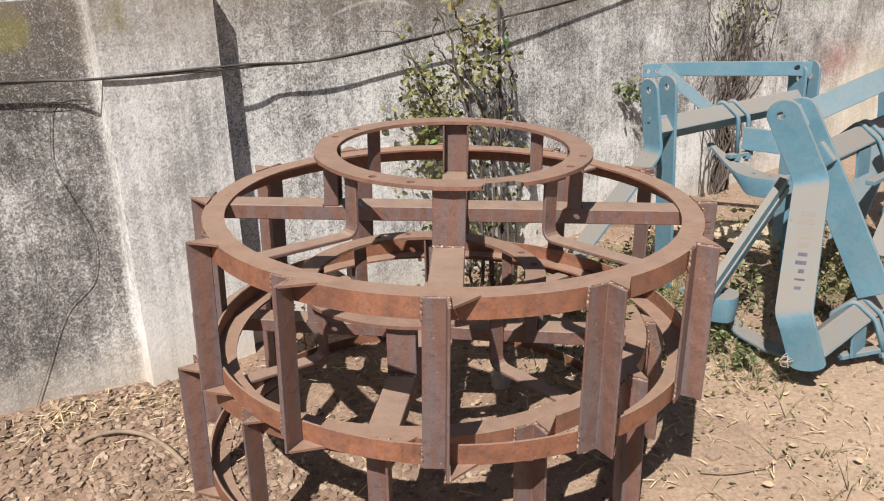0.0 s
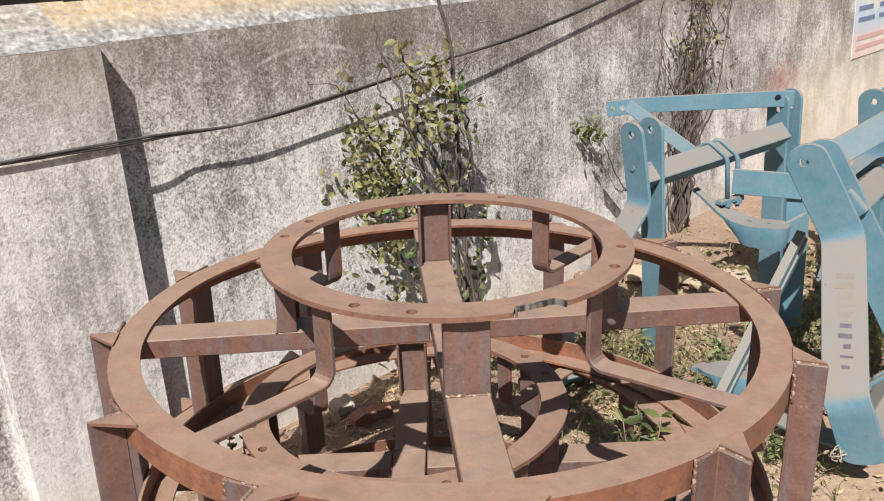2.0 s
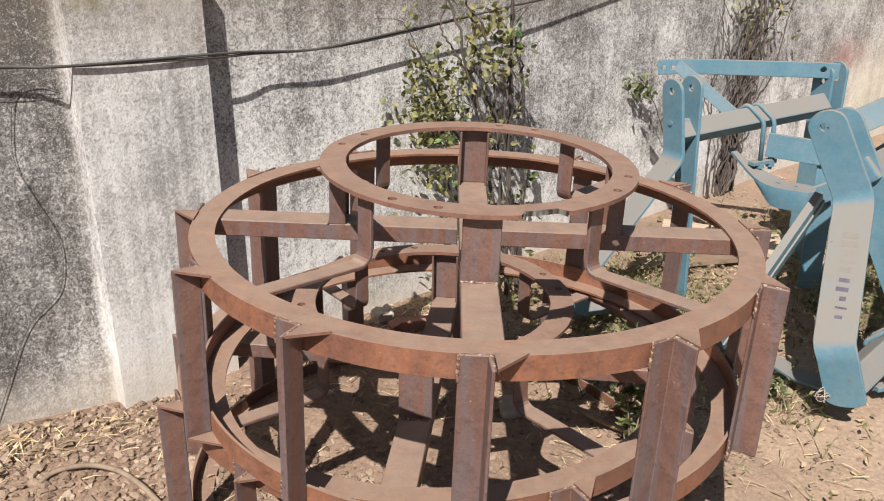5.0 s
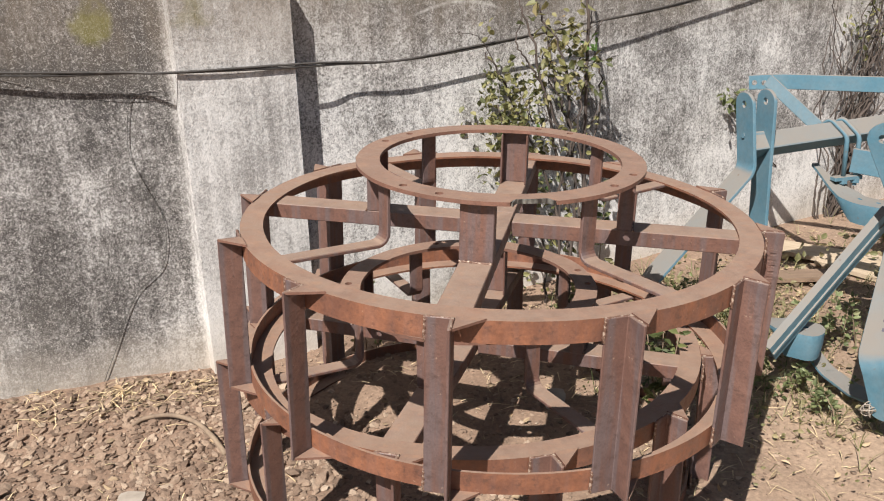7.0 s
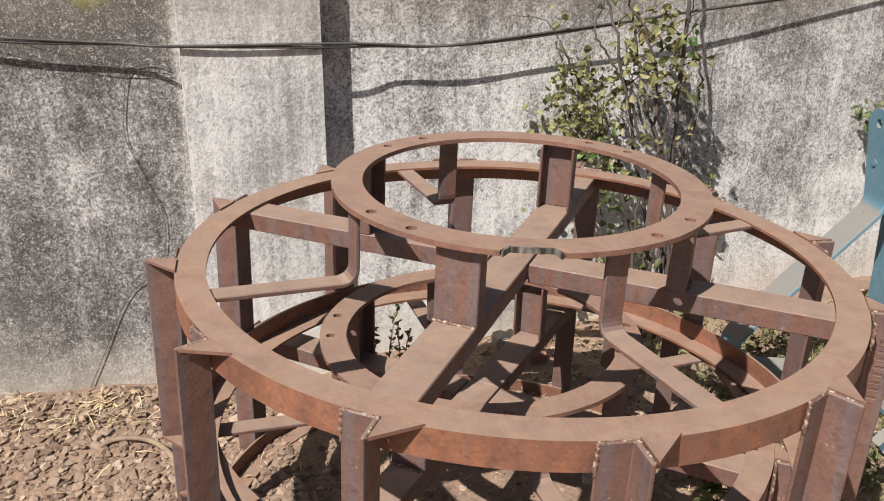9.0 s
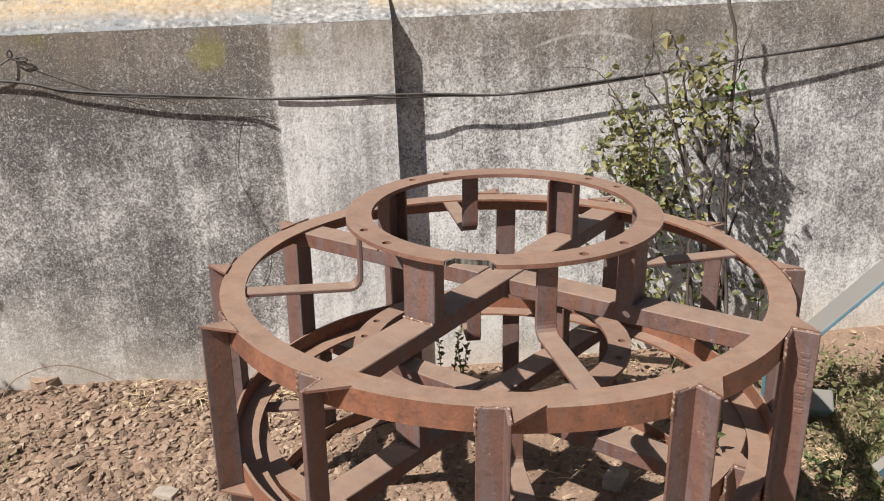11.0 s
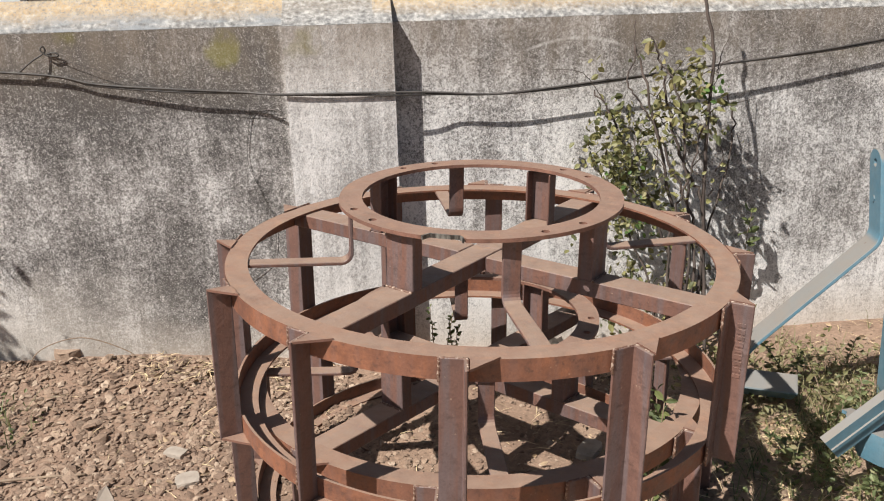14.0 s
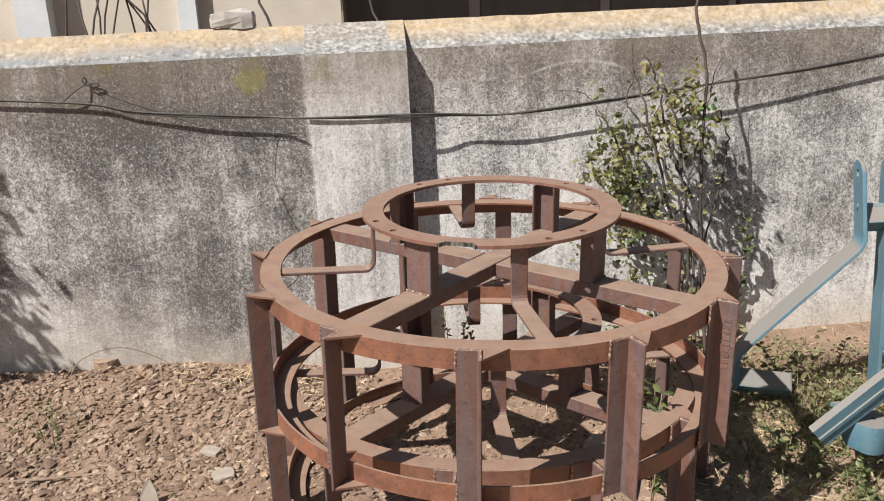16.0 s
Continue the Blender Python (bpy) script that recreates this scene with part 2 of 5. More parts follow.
def coping_paint():
    a = Mat("flaking_ochre_coping", 0.9)
    z = a.axis(a.co, 2)
    n1 = a.noise(7, 6, 0.7, a.mapped((1, 1, 1)))
    n2 = a.noise(60, 4, 0.7)
    n3 = a.noise(26, 6, 0.75)
    n4 = a.noise(11, 6, 0.75, a.mapped((1, 1, 0.7), None, (0, 0, 0), (4.4, 2.0, 1.0)))
    x = a.axis(a.co, 0)
    pier = a.math("MULTIPLY", a.math("GREATER_THAN", x, -0.536), a.math("LESS_THAN", x, -0.19))
    up = a.ramp(a.math("SUBTRACT", a.math("ADD", z, a.math("MULTIPLY", n1, 0.10)), 1.0), (0.475, 0.0), (0.530, 1.0))
    chip = a.noise(120, 4, 0.7)
    c = a.ramp(a.math("ADD", a.math("MULTIPLY", n2, 0.6), a.math("MULTIPLY", n3, 0.4)), (0.38, (0.10, 0.095, 0.09)), (0.47, (0.22, 0.215, 0.205)), (0.54, (0.34, 0.33, 0.31)), (0.62, (0.52, 0.50, 0.465)))
    slate = a.math("MULTIPLY", a.math("LESS_THAN", x, -0.536), a.ramp(a.noise(9, 6, 0.7, a.mapped((0.35, 1, 3.0))), (0.44, 0.0), (0.56, 0.75)))
    c = a.mix(slate, c, (0.24, 0.255, 0.265))
    ochre = a.mix(a.ramp(n3, (0.40, 0.0), (0.60, 1.0)), (0.46, 0.31, 0.15), (0.52, 0.39, 0.23))
    keep = a.math("MULTIPLY", a.ramp(n1, (0.36, 1.0), (0.64, 0.62)), a.ramp(chip, (0.44, 1.0), (0.60, 0.35)))
    keep = a.math("MULTIPLY", keep, a.math("SUBTRACT", 1.0, a.math("MULTIPLY", pier, 0.75)))
    c = a.mix(a.math("MULTIPLY", up, keep), c, ochre)
    c = a.mix(a.math("MULTIPLY", a.ramp(n4, (0.54, 0.0), (0.66, 1.0)), 0.5), c, (0.16, 0.14, 0.12))
    c = a.mix(a.math("MULTIPLY", a.ramp(chip, (0.58, 0.0), (0.63, 1.0)), 0.5), c, (0.09, 0.08, 0.075))
    a.color(c)
    a.bump(n2, 0.5, 0.008)
    return a.m


M_COPING = coping_paint()


def soil():
    a = Mat("dry_reddish_soil", 0.95)
    big = a.noise(1.1, 5, 0.6)
    mid = a.noise(9, 6, 0.7)
    fine = a.noise(70, 5, 0.75)
    crumbs = a.voronoi(55)
    x = a.axis(a.co, 0)
    c = a.mix(a.ramp(mid, (0.3, 0.0), (0.7, 1.0)), (0.200, 0.127, 0.086), (0.33, 0.22, 0.152))
    sandy = a.ramp(a.math("ADD", a.math("MULTIPLY", x, 0.22), big), (0.42, 0.0), (0.95, 1.0))
    open_soil = a.ramp(a.math("MULTIPLY", a.axis(a.co, 1), 0.25), (0.25, 1.0), (0.42, 0.3))
    c = a.mix(a.math("MULTIPLY", sandy, open_soil), c, (0.45, 0.325, 0.225))
    c = a.mix(0.6, c, a.ramp(fine, (0.3, 0.5), (0.72, 1.4)), "MULTIPLY")
    c = a.mix(0.3, c, a.ramp(crumbs, (0.0, 1.2), (0.6, 0.6)), "MULTIPLY")
    a.color(c)
    a.bump(a.math("ADD", a.math("MULTIPLY", mid, 1.2), a.math("SUBTRACT", fine, a.math("MULTIPLY", crumbs, 0.5))), 0.35, 0.010)
    return a.m


M_SOIL = soil()


def clod_material():
    a = Mat("soil_clods", 0.95)
    r = a.island()
    c = a.ramp(r, (0.0, (0.150, 0.098, 0.068)), (0.4, (0.235, 0.160, 0.112)), (0.85, (0.320, 0.228, 0.162)), (1.0, (0.41, 0.312, 0.23)))
    c = a.mix(0.5, c, a.ramp(a.noise(90, 4, 0.7), (0.3, 0.6), (0.7, 1.3)), "MULTIPLY")
    a.color(c)
    a.bump(a.noise(120, 4, 0.7), 0.6, 0.006)
    return a.m


M_CLOD = clod_material()


def simple(name, c1, c2, scale=12.0, rough=0.85, bump=0.3, stretch=(1, 1, 1), metal=0.0, isl=0.0):
    a = Mat(name, rough, metal)
    n = a.noise(scale, 6, 0.65, a.mapped(stretch))
    c = a.mix(a.ramp(n, (0.3, 0.0), (0.7, 1.0)), c1, c2)
    if isl:
        c = a.mix(isl, c, a.ramp(a.island(), (0.0, 0.35), (1.0, 1.75)), "MULTIPLY")
    a.color(c)
    if bump:
        a.bump(n, bump, 0.004)
    return a.m


M_STRAW = simple("dry_straw", (0.42, 0.31, 0.17), (0.58, 0.46, 0.28), 30, 0.8, 0.2, isl=0.8)
M_LITTER = simple("dead_leaves", (0.24, 0.165, 0.10), (0.38, 0.28, 0.175), 25, 0.8, 0.3, isl=0.8)
M_BARK = simple("grey_brown_bark", (0.048, 0.036, 0.031), (0.115, 0.088, 0.072), 30, 0.9, 0.6, (1, 1, 0.3))
M_STICK = simple("dry_stick", (0.17, 0.12, 0.085), (0.30, 0.22, 0.15), 20, 0.9, 0.5, (1, 1, 0.4))
M_WIRE = simple("dusty_black_cable", (0.035, 0.032, 0.03), (0.10, 0.09, 0.08), 25, 0.6, 0.2)
M_THINWIRE = simple("thin_dark_wire", (0.04, 0.035, 0.03), (0.09, 0.08, 0.07), 25, 0.6, 0.0)
M_STONE = simple("pale_stone", (0.27, 0.225, 0.18), (0.41, 0.35, 0.29), 14, 0.9, 0.6)
M_CONCRETE = simple("rough_concrete", (0.33, 0.31, 0.28), (0.50, 0.47, 0.43), 18, 0.9, 0.6)


def leaf_material(name, dark, light, dry):
    a = Mat(name, 0.55)
    r = a.island()
    c = a.ramp(r, (0.0, dark), (0.35, dark), (0.65, light), (0.88, light), (1.0, dry))
    c = a.mix(0.35, c, a.ramp(a.noise(40, 3), (0.3, 0.6), (0.7, 1.3)), "MULTIPLY")
    a.color(c)
    a.put(a.b.inputs["Subsurface Weight"], 0.0)
    tr = a.t.nodes.new("ShaderNodeBsdfTranslucent")
    a.t.links.new(c, tr.inputs[0])
    mx = a.t.nodes.new("ShaderNodeMixShader")
    mx.inputs[0].default_value = 0.3
    a.t.links.new(a.b.outputs[0], mx.inputs[1])
    a.t.links.new(tr.outputs[0], mx.inputs[2])
    a.t.links.new(mx.outputs[0], a.t.nodes["Material Output"].inputs[0])
    return a.m


M_LEAF = leaf_material("shrub_leaves", (0.100, 0.108, 0.042), (0.265, 0.25, 0.10), (0.40, 0.35, 0.20))
M_DRYLEAF = leaf_material("yellowing_leaves", (0.20, 0.19, 0.08), (0.34, 0.30, 0.14), (0.30, 0.19, 0.10))
M_FRESH = leaf_material("fresh_leaves", (0.07, 0.13, 0.03), (0.15, 0.26, 0.06), (0.22, 0.30, 0.09))
M_WEED = leaf_material("weed_leaves", (0.08, 0.10, 0.035), (0.175, 0.195, 0.07), (0.32, 0.28, 0.14))
M_PALEWEED = leaf_material("pale_weed_leaves", (0.13, 0.155, 0.065), (0.25, 0.28, 0.13), (0.36, 0.34, 0.18))
M_GRASS = leaf_material("dry_grass", (0.17, 0.165, 0.07), (0.29, 0.25, 0.13), (0.44, 0.37, 0.21))


def blue_paint():
    """Blue enamel, chalky and scratched, with grey-brown dust on what faces up."""
    a = Mat("faded_blue_enamel", 0.5)
    a.b.inputs["Specular IOR Level"].default_value = 0.3
    big = a.noise(5, 5, 0.6)
    fine = a.noise(60, 5, 0.7)
    c = a.mix(a.ramp(big, (0.3, 0.0), (0.7, 1.0)), (0.070, 0.178, 0.240), (0.108, 0.226, 0.292))
    c = a.mix(0.35, c, a.ramp(fine, (0.3, 0.65), (0.7, 1.25)), "MULTIPLY")
    film = a.ramp(a.noise(13, 6, 0.7), (0.35, 0.03), (0.75, 0.3))
    c = a.mix(film, c, (0.27, 0.25, 0.22))
    up = a.ramp(a.math("ADD", a.axis(a.normal(), 2), a.math("MULTIPLY", a.noise(20, 4), 0.12)), (0.30, 0.0), (0.60, 1.0))
    dust = a.math("MULTIPLY", up, a.ramp(a.noise(9, 6, 0.7), (0.2, 0.75), (0.6, 1.0)))
    c = a.mix(a.math("MULTIPLY", dust, 0.92), c, (0.225, 0.195, 0.165))
    chip = a.ramp(a.noise(38, 4, 0.6), (0.69, 0.0), (0.72, 1.0))
    c = a.mix(a.math("MULTIPLY", chip, 0.6), c, (0.16, 0.10, 0.07))
    a.color(c).rough(a.math("ADD", 0.50, a.math("MULTIPLY", dust, 0.42)))
    a.bump(fine, 0.15, 0.002)
    return a.m


M_BLUE = blue_paint()
M_GHOST = simple("rubbed_stencil_paint", (0.19, 0.165, 0.145), (0.215, 0.19, 0.16), 40, 0.9, 0.0)
M_LETTER = simple("violet_stencil_paint", (0.05, 0.045, 0.075), (0.11, 0.10, 0.12), 40, 0.6, 0.0)

# ---- mesh helpers ----


def mesh_of(name, bm, material=None, smooth=False):
    me = bpy.data.meshes.new(name)
    bm.normal_update()
    bm.to_mesh(me)
    bm.free()
    if material:
        me.materials.append(material)
    if smooth:
        for p in me.polygons:
            p.use_smooth = True
    return me


def thing(name, label, category, m=None, group="", kind=""):
    ob = new(name)
    ob.empty_display_size = 0.05
    if m is not None:
        ob.matrix_basis = m
    return tagged(ob, label, category, group, kind)


def part(name, bm, material, parent, label="", smooth=False):
    me = mesh_of(name, bm, material, smooth) if isinstance(bm, bmesh.types.BMesh) else bm
    ob = new(name, me)
    ob.parent = parent
    return tagged(ob, label)


def solo(name, bm, material, label, category="", group="", kind="", smooth=False):
    return tagged(new(name, mesh_of(name, bm, material, smooth)), label, category, group, kind)


def box(bm, x0, x1, y0, y1, z0, z1, m=None):
    co = [(x, y, z) for x in (x0, x1) for y in (y0, y1) for z in (z0, z1)]
    vs = [bm.verts.new((m @ Vector(c)) if m is not None else c) for c in co]
    for f in ((0, 1, 3, 2), (4, 6, 7, 5), (0, 4, 5, 1), (2, 3, 7, 6), (0, 2, 6, 4), (1, 5, 7, 3)):
        bm.faces.new([vs[i] for i in f])
    return vs


def soften(bm, width, segments=1):
    edges = [e for e in bm.edges if len(e.link_faces) == 2 and e.calc_face_angle(0) > 0.5]
    bmesh.ops.bevel(bm, geom=edges, offset=width, segments=segments, affect="EDGES", profile=0.6)


def prism(bm, outline, z0, z1, m=None):
    """A closed outline in x, y drawn up from z0 to z1."""
    def put(x, y, z):
        v = Vector((x, y, z))
        return bm.verts.new(m @ v if m is not None else v)
    lo = [put(x, y, z0) for x, y in outline]
    hi = [put(x, y, z1) for x, y in outline]
    n = len(outline)
    bm.faces.new(lo[::-1])
    bm.faces.new(hi)
    for i in range(n):
        bm.faces.new((lo[i], lo[(i + 1) % n], hi[(i + 1) % n], hi[i]))


def revolve(bm, section, steps=120, wobble=0.0, seed=0.0):
    """A closed section of (r, z) turned round the z axis."""
    rows = []
    for i in range(steps):
        a = 2 * math.pi * i / steps
        k = 1 + wobble * noise.noise((math.cos(a) * 1.7 + seed, math.sin(a) * 1.7, seed))
        dz = wobble * 0.6 * noise.noise((math.cos(a) * 2.2, math.sin(a) * 2.2 + seed, 5.0))
        rows.append([bm.verts.new((r * k * math.cos(a), r * k * math.sin(a), z + dz)) for r, z in section])
    n = len(section)
    for i in range(steps):
        p, q = rows[i], rows[(i + 1) % steps]
        for j in range(n):
            bm.faces.new((p[j], q[j], q[(j + 1) % n], p[(j + 1) % n]))
    bmesh.ops.recalc_face_normals(bm, faces=bm.faces[:])


def tube(bm, points, radius, sides=8, caps=True):
    """A round bar along points; radius is one number or one for each point."""
    pts = [Vector(p) for p in points]
    rad = radius if isinstance(radius, (list, tuple)) else [radius] * len(pts)
    rings, prev = [], None
    for i, p in enumerate(pts):
        d = (pts[min(i + 1, len(pts) - 1)] - pts[max(i - 1, 0)]).normalized()
        side = d.cross(Vector((0, 0, 1))) if prev is None else prev - d * prev.dot(d)
        if side.length < 1e-4:
            side = d.cross(Vector((1, 0, 0)))
        side.normalize()
        prev = side
        up = side.cross(d)
        rings.append([bm.verts.new(p + rad[i] * (math.cos(2 * math.pi * k / sides) * side + math.sin(2 * math.pi * k / sides) * up)) for k in range(sides)])
    for a, b in zip(rings, rings[1:]):
        for k in range(sides):
            bm.faces.new((a[k], a[(k + 1) % sides], b[(k + 1) % sides], b[k]))
    if caps:
        bm.faces.new(rings[0][::-1])
        bm.faces.new(rings[-1])


def strap(bm, points, side, width, thick):
    """A flat bar bent along points; side is the direction of its width."""
    pts = [Vector(p) for p in points]
    side = Vector(side).normalized()
    rows = []
    for i, p in enumerate(pts):
        d = Vector()
        if i:
            d += (p - pts[i - 1]).normalized()
        if i < len(pts) - 1:
            d += (pts[i + 1] - p).normalized()
        d.normalize()
        nrm = d.cross(side).normalized()
        s = side - d * side.dot(d)
        s.normalize()
        rows.append([bm.verts.new(p + a * s * width / 2 + b * nrm * thick / 2) for a, b in ((-1, -1), (1, -1), (1, 1), (-1, 1))])
    for a, b in zip(rows, rows[1:]):
        for k in range(4):
            bm.faces.new((a[k], a[(k + 1) % 4], b[(k + 1) % 4], b[k]))
    bm.faces.new(rows[0][::-1])
    bm.faces.new(rows[-1])
    bmesh.ops.recalc_face_normals(bm, faces=bm.faces[:])


def smooth_path(points, per=8):
    """Points along a smooth curve through the given ones."""
    p = [Vector(q) for q in points]
    p = [2 * p[0] - p[1]] + p + [2 * p[-1] - p[-2]]
    out = []
    for i in range(1, len(p) - 2):
        for k in range(per):
            t = k / per
            out.append(0.5 * ((2 * p[i]) + (p[i + 1] - p[i - 1]) * t + (2 * p[i - 1] - 5 * p[i] + 4 * p[i + 1] - p[i + 2]) * t * t + (3 * p[i] - p[i - 1] - 3 * p[i + 1] + p[i + 2]) * t ** 3))
    out.append(p[-2])
    return out


# ---- the lie of the place: a straight wall and the ground in front of it ----
WALL_ANGLE = 44.5
WU = Vector((math.cos(radians(WALL_ANGLE)), math.sin(radians(WALL_ANGLE)), 0))
WN = Vector((WU.y, -WU.x, 0))
WALL_C = -1.225
WALL_M = Matrix.Translation(WN * WALL_C) @ Matrix.Rotation(radians(WALL_ANGLE), 4, "Z")


def on_wall(s, z, out=0.0):
    """A point s along the wall, at height z, out in front of its face."""
    return WU * s + WN * (WALL_C + out) + Vector((0, 0, z))


def ground_z(x, y):
    p = Vector((x, y, 0))
    s, d = p.dot(WU), p.dot(WN) - WALL_C
    near = max(0.0, 1 - abs(d - 0.1) / 0.75)
    left = min(1.0, max(0.0, (-0.55 - s) / 0.7))
    z = 0.085 * left * near ** 1.3 + 0.02 * near
    fade = math.exp(-max(0.0, p.length - 4) / 6)
    z += 0.022 * fade * noise.noise((x * 1.6, y * 1.6, 0.3))
    z += 0.012 * fade * noise.noise((x * 6, y * 6, 1.3)) * (0.5 + left)
    return z - 0.004


def build_ground():
    """One sheet: fine squares in the middle, coarser ones out to the horizon."""
    ticks = [i * 0.05 for i in range(-60, 61)]
    step, edge = 0.08, 3.0
    outer = []
    while edge < 400:
        edge += step
        step *= 1.32
        outer.append(edge)
    xs = [-v for v in outer[::-1]] + ticks + outer
    vs = [(x, y + 0.3, ground_z(x, y + 0.3)) for y in xs for x in xs]
    n = len(xs)
    fs = [(j * n + i, j * n + i + 1, (j + 1) * n + i + 1, (j + 1) * n + i) for j in range(n - 1) for i in range(n - 1)]
    me = bpy.data.meshes.new("ground")
    me.from_pydata(vs, [], fs)
    me.materials.append(M_SOIL)
    for p in me.polygons:
        p.use_smooth = True
    return tagged(new("ground", me), "bare dry reddish-brown soil, stony and uneven", "ground", kind="structure")


build_ground()

# ---- the boundary wall ----
WALL_FROM, WALL_TO = -9.0, 22.0
FACE_Z, RIDGE_Z, RIDGE_IN, PIER_OUT = 1.405, 1.52, 0.10, 0.078
PIERS = [(-0.535, -0.118)]


def build_wall():
    bm = bmesh.new()
    box(bm, WALL_FROM, WALL_TO, 0.0, 0.23, -0.3, FACE_Z)
    wall = solo("wall_1", bm, M_WALL, "old boundary wall, grey-white limewash streaked with black algae", "wall", kind="structure")
    wall.matrix_basis = WALL_M
    bm = bmesh.new()
    sec = [(0.004, FACE_Z - 0.006), (0.0005, FACE_Z + 0.001), (RIDGE_IN, RIDGE_Z), (RIDGE_IN + 0.05, RIDGE_Z), (0.234, FACE_Z)]
    n = 620
    rows = []
    for i in range(n + 1):
        x = WALL_FROM + (WALL_TO - WALL_FROM) * i / n
        chip = 0.006 * max(0.0, noise.noise((x * 7, 4.0, 2.0)) + 0.35 * noise.noise((x * 17, 1.0, 2.0)))
        rise = 0.006 * noise.noise((x * 1.5, 2, 2.0)) + 0.003 * noise.noise((x * 8, 2, 5.0))
        rows.append([bm.verts.new((x, y + (chip if j == 1 else 0), z + (rise if j in (2, 3) else chip if j == 1 else 0))) for j, (y, z) in enumerate(sec)])
    for a, b in zip(rows, rows[1:]):
        for j in range(5):
            bm.faces.new((a[j], b[j], b[(j + 1) % 5], a[(j + 1) % 5]))
    bm.faces.new(rows[0])
    bm.faces.new(rows[-1][::-1])
    bmesh.ops.recalc_face_normals(bm, faces=bm.faces[:])
    part("coping", bm, M_COPING, wall, "sloping coping with flaking ochre paint")
    for a, b in PIERS:
        bm = bmesh.new()
        box(bm, a, b, -PIER_OUT, 0.02, -0.3, FACE_Z)
        pier = part("pier", bm, M_WALL, wall, "shallow plastered pier")
        bm = bmesh.new()
        v = [bm.verts.new(c) for c in ((a, -PIER_OUT + 0.0005, FACE_Z + 0.001), (b, -PIER_OUT + 0.0005, FACE_Z + 0.001), (b, RIDGE_IN, RIDGE_Z + 0.003), (a, RIDGE_IN, RIDGE_Z + 0.003), (a, RIDGE_IN, FACE_Z), (b, RIDGE_IN, FACE_Z))]
        for f in ((0, 1, 2, 3), (1, 5, 2), (0, 3, 4), (0, 4, 5, 1), (3, 2, 5, 4)):
            bm.faces.new([v[i] for i in f])
        bmesh.ops.recalc_face_normals(bm, faces=bm.faces[:])
        part("pier_cap", bm, M_COPING, pier, "ochre and white sloping cap")
    return wall


build_wall()

# ---- the stacked cage wheels ----
R_OUT, R_IN, RIM_H, WHEEL_H = 0.693, 0.634, 0.052, 0.418
HUB_Z, HUB_OUT, HUB_IN = 0.157, 0.386, 0.323
LUG_COUNT, LEG, LUG_LEAN = 12, 0.059, 3.0


def lug_mesh():
    """An angle iron: one leg flat on the rim, the other standing out."""
    bm = bmesh.new()
    d = radians(LUG_LEAN)
    s, c = math.sin(d), math.cos(d)
    t = 0.0065
    outline = [(LEG, 0), (-0.002, 0), (-LEG * s, LEG * c), (-LEG * s + t * c, LEG * c + t * s), (t * 1.15, t), (LEG, t)]
    prism(bm, outline, -WHEEL_H, 0.002)
    bmesh.ops.recalc_face_normals(bm, faces=bm.faces[:])
    soften(bm, 0.0015)
    return mesh_of("lug", bm, M_LUG)


def gusset_mesh():
    bm = bmesh.new()
    d = radians(LUG_LEAN)
    tip = (LEG * math.sin(d), LEG * math.cos(d) - 0.002)
    prism(bm, [(-0.004, -0.002), (-0.066, -0.005), (-tip[0] - 0.004, tip[1])], -0.003, 0.003)
    bmesh.ops.recalc_face_normals(bm, faces=bm.faces[:])
    return mesh_of("gusset", bm, M_HUB)


def weld_mesh(points, size, seed):
    """One lumpy bead of weld metal along points."""
    rnd = random.Random(seed)
    bm = bmesh.new()
    pts = []
    for a, b in zip(points, points[1:]):
        a, b = Vector(a), Vector(b)
        n = max(3, int((b - a).length / (size * 0.55)))
        pts += [a.lerp(b, i / n) + Vector([rnd.uniform(-1, 1) * size * 0.16 for _ in range(3)]) for i in range(n)]
    pts.append(Vector(points[-1]))
    tube(bm, pts, [size * rnd.uniform(0.32, 0.62) for _ in pts], 6)
    return mesh_of("weld", bm, M_WELD, True)


LUG_ME, GUSSET_ME = lug_mesh(), gusset_mesh()
LUG_WELD = weld_mesh([(LEG, 0.004, 0.002), (LEG, 0.004, -RIM_H)], 0.007, 3)
TOP_WELD = weld_mesh([(LEG, 0.003, 0.001), (0.0, 0.003, 0.001), (-LEG * 0.05, LEG * 0.95, 0.0)], 0.006, 4)


def hub_ring(notch):
    """A flat ring with four pairs of bolt holes; one has a torch-cut bite out of its outer edge."""
    bm = bmesh.new()
    n = 240
    outer, inner = [], []
    for i in range(n):
        a = 2 * math.pi * i / n
        deg = math.degrees(a)
        r = HUB_OUT + 0.0015 * noise.noise((math.cos(a) * 3, math.sin(a) * 3, 9))
        if notch is not None:
            off = (deg - notch + 180) % 360 - 180
            if abs(off) < 8.0:
                r -= 0.022 * min(1, (8.0 - abs(off)) / 1.6) + 0.0035 * noise.noise((deg * 1.3, 0, 0))
        outer.append((r * math.cos(a), r * math.sin(a)))
        inner.append((HUB_IN * math.cos(a), HUB_IN * math.sin(a)))
    th = 0.010
    rows = []
    for (xo, yo), (xi, yi) in zip(outer, inner):
        rows.append([bm.verts.new(c) for c in ((xo, yo, 0), (xi, yi, 0), (xi, yi, -th), (xo, yo, -th))])
    for i in range(n):
        p, q = rows[i], rows[(i + 1) % n]
        for j in range(4):
            bm.faces.new((p[j], p[(j + 1) % 4], q[(j + 1) % 4], q[j]))
    bmesh.ops.recalc_face_normals(bm, faces=bm.faces[:])
    return bm


HOLES = (-118.5, -101.5, -28.5, -10, 66, 82.5, 149.5, 167)
HOLES_LOWER = (-76, -59, 14, 31, 104, 121, -166, -149)


